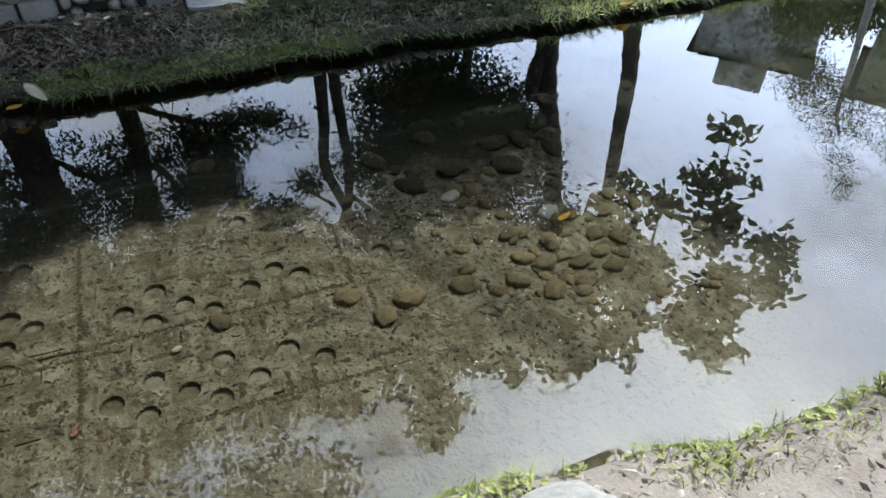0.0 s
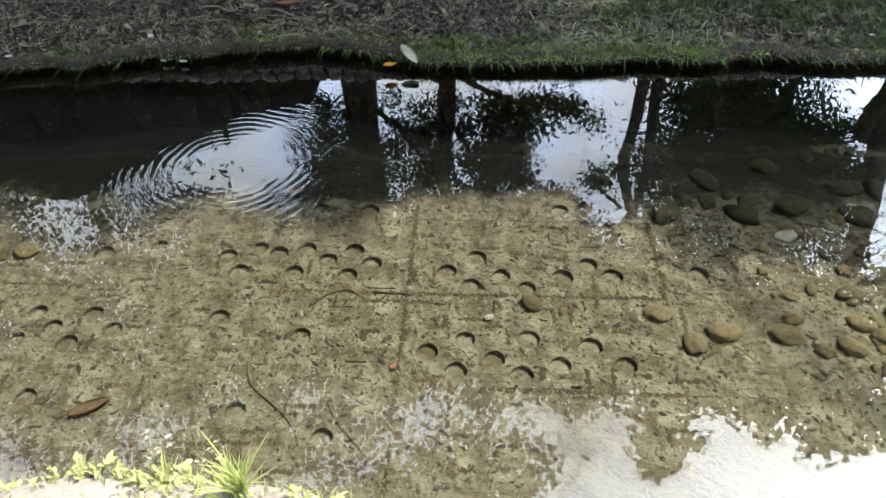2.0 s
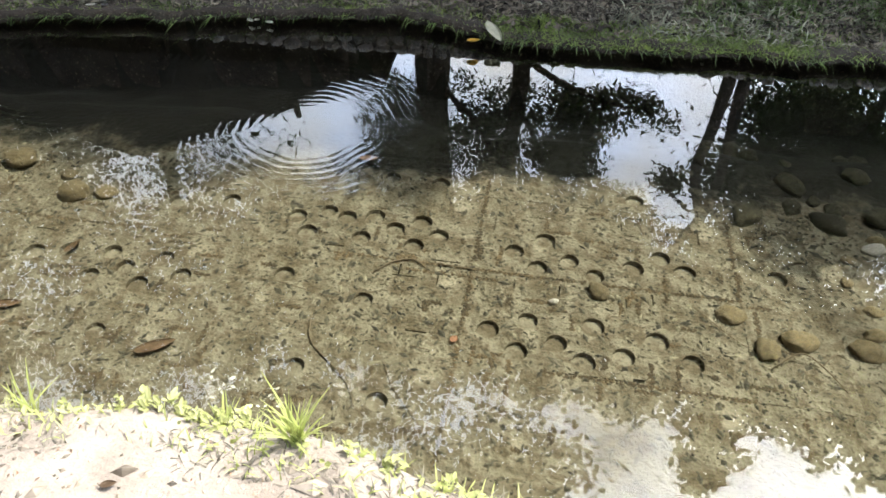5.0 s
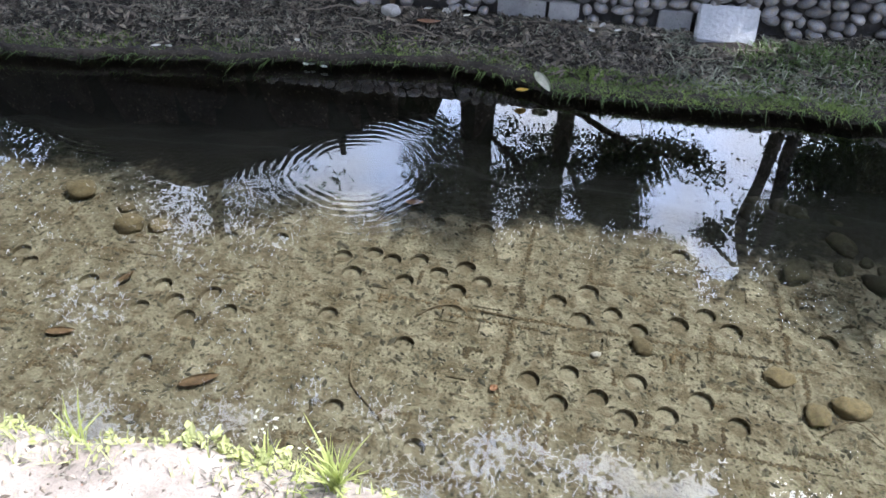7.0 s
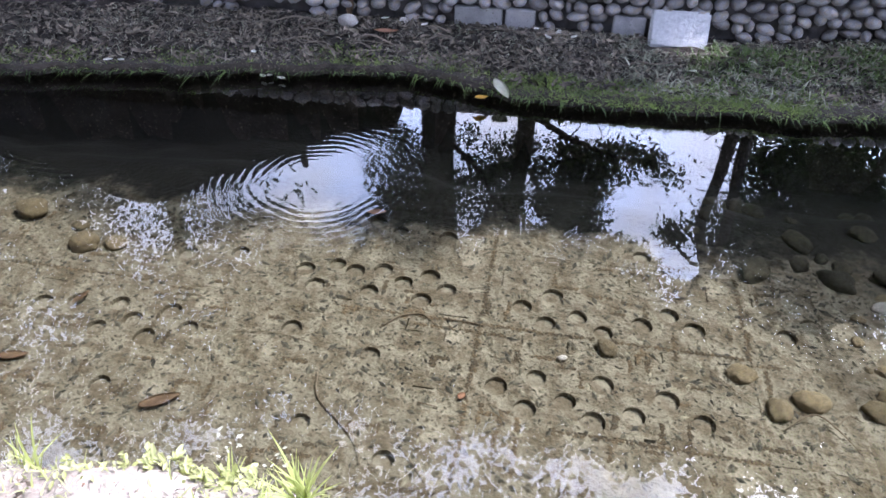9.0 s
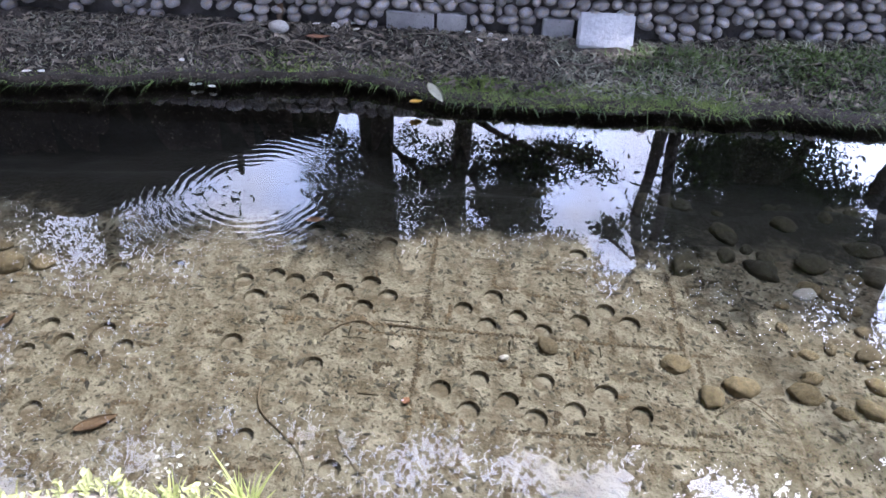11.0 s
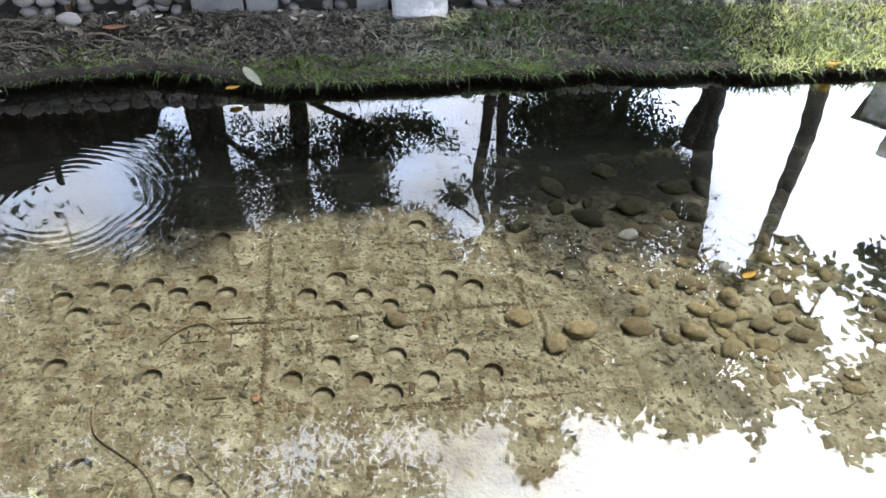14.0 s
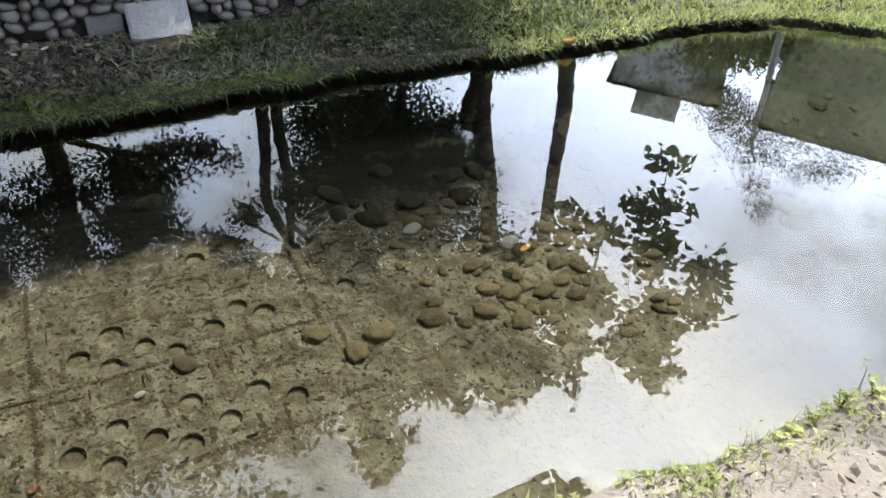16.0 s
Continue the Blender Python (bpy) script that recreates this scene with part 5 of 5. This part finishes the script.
tree("tree", (5.0, 5.6, 0.28), "ringed grey trunk with long branches of large broad leaves",
     [([(4.80, 5.6, 0.1), (4.88, 5.6, 0.9), (4.97, 5.6, 1.5), (5.0, 5.6, 2.2), (5.05, 5.6, 3.0), (5.0, 5.4, 4.4), (4.6, 5.2, 5.6)], [.082, .078, .075, .07, .066, .06, .045])],
     [((4.30, 3.64, 0.75), (0.05, 0.05, 0.07), 2), ((4.35, 3.57, 1.05), (0.08, 0.08, 0.08), 3), ((4.24, 3.71, 1.2), (0.06, 0.06, 0.06), 2), ((4.36, 3.55, 1.5), (0.12, 0.12, 0.22), 8), ((4.62, 3.18, 1.46), (0.06, 0.06, 0.08), 3),
      ((4.5, 3.36, 2.1), (0.16, 0.2, 0.28), 14), ((4.42, 3.5, 2.5), (0.2, 0.2, 0.25), 12), ((4.1, 3.88, 1.5), (0.1, 0.1, 0.15), 4), ((3.9, 4.1, 1.5), (0.12, 0.12, 0.18), 5), ((4.1, 3.85, 2.2), (0.2, 0.2, 0.35), 14),
      ((4.1, 3.9, 3.0), (0.3, 0.28, 0.35), 20), ((3.75, 4.2, 3.3), (0.3, 0.3, 0.45), 24), ((3.35, 4.5, 3.5), (0.3, 0.25, 0.45), 22), ((2.9, 4.8, 3.5), (0.2, 0.2, 0.35), 12),
      ((3.95, 4.0, 2.0), (0.2, 0.2, 0.5), 18), ((3.6, 4.0, 1.8), (0.18, 0.2, 0.45), 12), ((4.9, 3.5, 3.05), (0.22, 0.18, 0.22), 9), ((5.25, 3.5, 2.35), (0.14, 0.12, 0.25), 8), ((2.75, 5.0, 4.9), (0.4, 0.35, 0.8), 46), ((5.0, 5.4, 3.9), (0.35, 0.35, 0.4), 12)],
     leaf=0.078, per=34, spread=0.082, bark=M_RINGBARK, foliage=M_BIGLEAF, ring=0.12, width=0.72,
     limbs=[([(5.05, 5.5, 3.2), (4.7, 4.9, 3.4), (4.3, 4.0, 3.0), (4.45, 3.5, 2.3), (4.36, 3.55, 1.5), (4.3, 3.63, 0.75)], [.03, .025, .02, .014, .008, .003]),
            ([(4.45, 3.5, 2.3), (4.6, 3.25, 1.8), (4.62, 3.18, 1.45)], [.012, .008, .004]), ([(4.3, 4.0, 3.0), (4.15, 3.88, 2.2), (4.1, 3.9, 1.5), (3.9, 4.1, 1.4)], [.015, .012, .008, .004]),
            ([(5.0, 5.4, 4.2), (4.3, 4.9, 4.0), (3.6, 4.4, 3.6), (2.9, 4.8, 3.5)], [.03, .025, .018, .008]), ([(4.3, 4.0, 3.0), (4.5, 3.4, 2.75), (4.66, 3.1, 2.75)], [.01, .007, .004]), ([(4.45, 3.5, 2.3), (4.75, 3.5, 2.9), (5.0, 3.5, 3.25), (5.25, 3.5, 3.5)], [.014, .012, .009, .005]), ([(4.75, 3.5, 2.9), (5.05, 3.5, 2.6), (5.3, 3.5, 2.2)], [.008, .006, .003]),
            ([(3.6, 4.4, 3.6), (3.0, 4.9, 4.4), (2.7, 5.0, 5.2)], [.012, .010, .006])])
M_WILLOW = material("willow_leaf", (0.10, 0.12, 0.04), (0.20, 0.20, 0.08), 0.6, 1.0, 0.0, 8.0, per_island=0.4, translucent=0.2)
tree("tree", (8.6, 6.1, 0.28), "slender pale-barked tree with sparse foliage",
     [([(8.52, 6.1, 0.1), (8.66, 6.1, 1.4), (8.85, 6.1, 2.3), (8.97, 6.1, 2.96), (9.1, 6.0, 3.3)], [.055, .05, .04, .03, .012])],
     [((7.9, 6.2, 2.1), (0.35, 0.35, 0.25), 26), ((8.15, 5.9, 2.35), (0.4, 0.35, 0.3), 30), ((8.3, 5.6, 2.7), (0.35, 0.35, 0.3), 20), ((8.4, 5.45, 3.2), (0.2, 0.2, 0.2), 6), ((8.5, 5.26, 3.5), (0.15, 0.15, 0.15), 6), ((8.9, 5.2, 2.4), (0.5, 0.6, 0.6), 50), ((8.2, 6.6, 1.3), (0.6, 0.5, 0.4), 60)], per=150, leaf=0.038, spread=0.12, bark=M_PALEBARK, foliage=M_WILLOW, width=0.3)


tree("tree", (5.45, 8.0, 0.28), "rough brown trunk with old leaf sheaths and a burl",
     [([(5.45, 8.0, 0.1), (5.48, 8.0, 1.5), (5.55, 8.0, 2.6), (5.70, 8.0, 3.4), (5.9, 8.0, 4.2), (6.0, 7.9, 5.2)], [.16, .15, .145, .14, .13, .12]),
      ([(5.42, 7.95, 2.2), (5.36, 7.95, 2.6), (5.33, 7.95, 2.95), (5.45, 7.98, 3.1)], [.02, .10, .09, .02])],
     [((5.7, 7.9, 5.3), (0.9, 0.9, 0.5), 50)], ring=0.1)


def shade_tree():
    """A tall tree beside the path, added out of view so its high crown shades the far side of the stream."""
    base = (14.5, 1.4, 0.28)
    root = empty("tree", base, "unseen tall tree added to shade the far side of the stream", "tree", "trees beside the path")
    gen = np.random.default_rng(61)
    # where the near edge of its shade runs
    rim_x = np.array((-4.4, -2.4, -1.75, -1.4, -1.0, -0.66, -0.45, -0.24, 0.0, 0.12, 0.3, 0.49, 0.66, 0.9, 1.12, 1.3, 2.0, 2.7, 3.2))
    rim_y = np.array((3.1, 3.30, 3.25, 3.05, 2.95, 3.2, 3.35, 3.55, 3.15, 3.02, 3.3, 3.5, 3.35, 3.32, 3.45, 3.34, 3.20, 3.22, 3.6))
    n = 12500
    z = gen.uniform(20.0, 21.0, n)
    x = gen.uniform(-4.2, 2.35, n) + gen.normal(0, 0.12, n)
    lo = np.interp(x, rim_x, rim_y) + np.abs(gen.normal(0, 0.03, n)) + 0.06
    y = lo + (4.98 - lo) * gen.uniform(0, 1, n)
    # thinner over the bank, where sun comes through in spots, and open towards the sunny side
    keep = np.array([noise.noise(Vector((float(p) * 3.6, float(q) * 3.6, 2.0))) < (0.6 if q < 4.25 else 0.30 if p < 1.5 or q < 4.55 else 0.05) and not (q > 4.32 and p > 1.8) and math.hypot(p - 1.36, q - 4.72) > 0.12 for p, q in zip(x, y)])
    run = z / math.tan(radians(SUN_EL))
    c = np.c_[x + run * math.sin(radians(SUN_AZ)), y + run * math.cos(radians(SUN_AZ)), z][keep]
    v, f = leaf_arrays(open_glade(c) - np.array(base), 0.20, 0.5, 0.2, gen)
    quads_object("crown", v, f, M_LEAF, root)
    for points, radii, name in (([(14.5, 1.4, 0.1), (14.5, 1.4, 6.0), (14.7, 1.5, 12.0), (14.8, 1.8, 17.0), (14.6, 2.8, 19.6)], [.25, .22, .18, .13, .08], "trunk"), ([(14.6, 2.7, 19.5), (13.9, 5.2, 20.4), (13.0, 8.0, 20.6), (12.2, 9.4, 20.6)], [.06, .05, .045, .04], "limb"), ([(12.3, 9.3, 20.6), (11.6, 9.7, 20.6), (10.8, 9.8, 20.6)], [.04, .03, .02], "limb")):
        bm = bmesh.new()
        tube(bm, [Vector(q) - Vector(base) for q in points], radii, 10, 6, 0.08)
        part(name, bm, M_BARK, root, smooth=True)


shade_tree()


tree("tree", (16.6, 12.8, 0.2), "bushy olive-green tree in front of a distant house",
     [([(16.6, 12.8, 0.1), (16.65, 12.8, 2.0), (16.6, 12.7, 4.0)], [.14, .12, .06])],
     [((16.9, 12.6, 4.6), (1.3, 1.2, 1.5), 190), ((17.2, 14.0, 5.6), (0.8, 0.8, 1.1), 80), ((16.2, 11.4, 4.0), (1.0, 1.0, 1.2), 110)], leaf=0.13, per=90, spread=0.3, foliage=M_WILLOW, group="trees in the distance")


def pavilion():
    """An open timber shelter under a dark hipped roof, behind the garden wall."""
    at = Vector((-4.6, 7.6, 0.28))
    root = empty("garden_pavilion", at, "dark timber pavilion with a hipped tiled roof behind the wall", "pavilion")
    bm = bmesh.new()
    w, d, e, r = 3.6, 0.6, 1.57, 3.45
    lo = [bm.verts.new(q) for q in ((-w, -d, e), (w, -d, e), (w, d, e), (-w, d, e))]
    up = [bm.verts.new(q) for q in ((-w, -d, e + 0.1), (w, -d, e + 0.1), (w, d, e + 0.1), (-w, d, e + 0.1))]
    a, z = bm.verts.new((-0.14, 0, r)), bm.verts.new((0.14, 0, r))
    bm.faces.new(lo[::-1])
    for k in range(4):
        bm.faces.new((lo[k], lo[(k + 1) % 4], up[(k + 1) % 4], up[k]))
    for q in ((up[0], up[1], z, a), (up[1], up[2], z), (up[2], up[3], a, z), (up[3], up[0], a)):
        bm.faces.new(q)
    part("roof", bm, M_SHINGLE, root)
    for x in (-3.2, -1.1, 1.1, 3.2):
        for y in (-0.45, 0.45):
            bm = bmesh.new()
            bmesh.ops.create_cube(bm, size=1.0, matrix=Matrix.Translation((x, y, 0.8)) @ Matrix.Diagonal((0.13, 0.13, 1.7, 1)))
            part("post", bm, M_BARK, root)
    bm = bmesh.new()
    bmesh.ops.create_cube(bm, size=1.0, matrix=Matrix.Translation((0, 0.52, 0.8)) @ Matrix.Diagonal((6.3, 0.06, 1.6, 1)))
    part("back_wall", bm, M_BARK, root)


pavilion()
tree("tree", (-4.5, 8.2, 0.28), "dark slim tree standing in the hedge",
     [([(-4.48, 8.2, 0.1), (-4.5, 8.2, 2.4), (-4.55, 8.2, 4.0), (-4.65, 8.0, 5.4)], [.12, .11, .10, .06]), ([(-2.62, 8.2, 0.1), (-2.62, 8.2, 2.2), (-2.5, 8.2, 3.3)], [.07, .06, .04])],
     [((-4.4, 7.3, 5.5), (2.2, 1.2, 0.9), 340), ((-7.1, 8.0, 4.4), (1.55, 0.9, 2.5), 420), ((-6.0, 7.8, 4.3), (0.8, 0.6, 1.3), 120), ((-4.9, 6.2, 6.0), (1.1, 0.8, 0.8), 170), ((-3.4, 8.0, 5.2), (1.8, 0.9, 0.6), 90), ((-7.6, 7.6, 4.0), (1.4, 1.2, 2.0), 160), ((-6.9, 5.4, 4.6), (1.3, 1.7, 1.6), 280), ((-5.7, 5.0, 4.0), (0.9, 1.2, 1.8), 220), ((-3.9, 8.4, 4.2), (1.2, 0.7, 0.45), 46)])


M_FRAME = material("painted_frame", (0.45, 0.44, 0.42), (0.6, 0.59, 0.56), 0.6, 2.0, 0.1, 20.0)


# ---------------------------------------------------------------- houses in the distance
def house(at, size, turn, label, wall_mat, roof_h, step_part=None, windows=True):
    root = empty("house", at, label, "house", "houses in the distance")
    w, d, h = size
    root.rotation_euler = (0, 0, radians(turn))
    bm = bmesh.new()
    bmesh.ops.create_cube(bm, size=1.0, matrix=Matrix.Translation((0, 0, h / 2)) @ Matrix.Diagonal((w, d, h, 1)))
    part("wall", bm, wall_mat, root)
    if step_part:
        x, ww, hh = step_part
        bm = bmesh.new()
        bmesh.ops.create_cube(bm, size=1.0, matrix=Matrix.Translation((x, 0, h + hh / 2)) @ Matrix.Diagonal((ww, d * 0.9, hh, 1)))
        part("upper_storey", bm, wall_mat, root)
    bm = bmesh.new()
    v = [bm.verts.new(q) for q in ((-w / 2 - .2, -d / 2 - .2, h), (w / 2 + .2, -d / 2 - .2, h), (w / 2 + .2, d / 2 + .2, h), (-w / 2 - .2, d / 2 + .2, h), (-w / 2 - .1, 0, h + roof_h), (w / 2 + .1, 0, h + roof_h))]
    for q in ((0, 1, 5, 4), (2, 3, 4, 5), (1, 2, 5), (3, 0, 4), (3, 2, 1, 0)):
        bm.faces.new([v[k] for k in q])
    part("roof", bm, M_ROOF, root)
    for row in range(max(1, int(h // 3)) if windows else 0):
        for k in range(int(w // 2.5)):
            bm = bmesh.new()
            bmesh.ops.create_cube(bm, size=1.0, matrix=Matrix.Translation((-w / 2 + 1.4 + k * 2.5, -d / 2 - 0.01, 1.6 + row * 2.9)) @ Matrix.Diagonal((1.1, 0.06, 1.3, 1)))
            win = part("window", bm, M_FRAME, root)
            for side in (-0.26, 0.26):
                bm = bmesh.new()
                bmesh.ops.create_cube(bm, size=1.0, matrix=Matrix.Translation((-w / 2 + 1.4 + k * 2.5 + side, -d / 2 - 0.035, 1.6 + row * 2.9)) @ Matrix.Diagonal((0.46, 0.03, 1.14, 1)))
                part("pane", bm, M_GLASS, win)


house((18.66, 16.3, 0.2), (3.4, 2.4, 8.2), -49, "grey rendered house with a stepped upper storey", M_HOUSE, 0.2, (-0.1, 1.5, 1.0))
house((18.6, 9.6, 0.2), (4.6, 3, 6.4), -55, "olive-brown windowless outbuilding with a low tiled roof", M_BRICK, 0.5, windows=False)


# ---------------------------------------------------------------- woods added to block sky light all round, behind the camera and far off
def woods():
    # unseen trees, added to hold sky light back from the stream
    gen = np.random.default_rng(77)
    boxes = []
    for k in range(26):
        a = math.radians(95 + 195 * k / 25)
        r = gen.uniform(10.5, 13.0)
        boxes.append(((r * math.sin(a), r * math.cos(a), gen.uniform(3.5, 5.0)), (2.2, 2.2, gen.uniform(3.6, 5.2)), 90))
    for k in range(16):
        a = math.radians(-35 + 75 * k / 15)
        boxes.append(((19 * math.sin(a), 20 * math.cos(a), 2.6), (2.4, 1.5, 2.4), 46))
    v, f = spray_arrays(clumps(boxes, 26, 0.6, gen), 0.46, 0.6, 0.3, gen)
    tagged(quads_object("woods", v, f, M_DARKLEAF), "unseen dark woodland added around the stream to block sky light", "woods", kind="stuff")


woods()
# added behind the camera; its crown keeps overhead sky light off the stream
tree("tree", (-1.5, -2.2, 0.2), "large tree added behind the path to screen overhead sky light",
     [([(-1.5, -2.2, 0.1), (-1.45, -2.2, 2.0), (-1.3, -2.1, 4.0), (-0.9, -1.6, 5.6)], [.22, .2, .17, .1])],
     limbs=[([(-1.3, -2.1, 4.0), (1.5, -2.2, 6.0), (4.5, -1.8, 6.4), (7.0, -1.4, 6.2)], [.12, .1, .07, .04]), ([(-1.0, -1.8, 5.2), (-0.4, 0.4, 8.4), (-0.8, 2.6, 9.0), (-1.3, 4.7, 9.0), (-1.6, 6.2, 9.4), (-2.3, 7.2, 9.6)], [.1, .08, .06, .04, .03, .02]), ([(-1.3, 4.7, 9.0), (-0.2, 6.2, 9.4), (0.9, 7.3, 9.6)], [.03, .025, .015])],
     boxes=[((-3.6, 7.6, 9.6), (1.2, 1.0, 0.6), 110), ((-1.6, 7.8, 9.6), (1.1, 0.8, 0.5), 22), ((0.9, 7.3, 9.6), (1.5, 0.9, 0.5), 60), ((-1.2, -1.8, 6.2), (3.2, 2.2, 1.2), 260), ((-4.6, 0.2, 6.0), (2.0, 2.4, 1.2), 150), ((-3.4, 1.2, 9.0), (2.6, 3.0, 0.9), 330), ((0.6, 0.8, 9.2), (2.6, 2.9, 0.9), 330), ((1.8, -2.6, 8.6), (3.0, 1.8, 1.0), 260), ((-1.3, 4.7, 9.0), (3.2, 1.4, 0.8), 330), ((-5.2, 5.0, 9.2), (2.4, 2.2, 0.8), 300), ((-0.5, 6.1, 10.2), (1.9, 1.2, 0.7), 240), ((7.0, -1.4, 6.2), (2.4, 2.0, 2.2), 300), ((9.5, 0.2, 5.0), (1.6, 1.4, 2.4), 160)], leaf=0.19, per=30, spread=0.3, group="trees beside the path")

# ---------------------------------------------------------------- pieces of the wall and the bed
WALL = build_wall()


def cobbles():
    shapes = [stone_mesh("cobble", 70 + k, 2, 0.16) for k in range(7)]
    for me in shapes:
        me.materials.append(M_COBBLE)
    gen = random.Random(9)
    z = 0.151
    while z < WALL_TOP - 0.02:
        x = -3.1 + gen.uniform(0, 0.1)
        while x < 4.2:
            w = gen.choice((gen.uniform(0.022, 0.04), gen.uniform(0.04, 0.06), gen.uniform(0.045, 0.068)))
            x += w
            h = gen.uniform(0.026, 0.038)
            low = (z < 0.235 and (-0.13 < x < 0.44 or 0.82 < x < 1.45)) or (z < 0.17 and gen.random() < 0.45) or (z < 0.235 and gen.random() < 0.12)
            if not low:
                ob = new("cobble", gen.choice(shapes))
                ob.parent = WALL
                ob.matrix_basis = Matrix.Translation((x, WALL_Y - 0.008, z + gen.uniform(-0.014, 0.014))) @ pose(0, 0, 0, gen.uniform(-15, 15), gen.uniform(-28, 28), gen.uniform(-15, 15)) @ Matrix.Diagonal((w * 0.97, 0.042, h, 1))
            x += w + gen.uniform(-0.003, 0.006)
        z += 0.062


cobbles()


def plinth():
    """Flat grey concrete panels that the cobbles stand on beside the block."""
    gen = random.Random(4)
    for x0, x1 in ((-0.09, 0.20), (0.22, 0.40), (0.86, 1.05)):
        bm = bmesh.new()
        bmesh.ops.create_cube(bm, size=1.0, matrix=Matrix.Translation(((x0 + x1) / 2, WALL_Y - 0.005, 0.175)) @ Matrix.Diagonal((x1 - x0, 0.05, 0.13 + gen.uniform(-0.008, 0.008), 1)))
        bmesh.ops.bevel(bm, geom=bm.edges[:], offset=0.006, segments=1, affect="EDGES")
        part("panel", bm, M_PLINTH, WALL, "flat grey concrete panel")


M_PLINTH = material("grey_concrete", (0.22, 0.22, 0.23), (0.42, 0.415, 0.41), 0.9, 5.0, 0.5, 60.0, (0.12, 0.11, 0.10), (0.58, 0.7), per_object=0.12)
plinth()
build_paving()
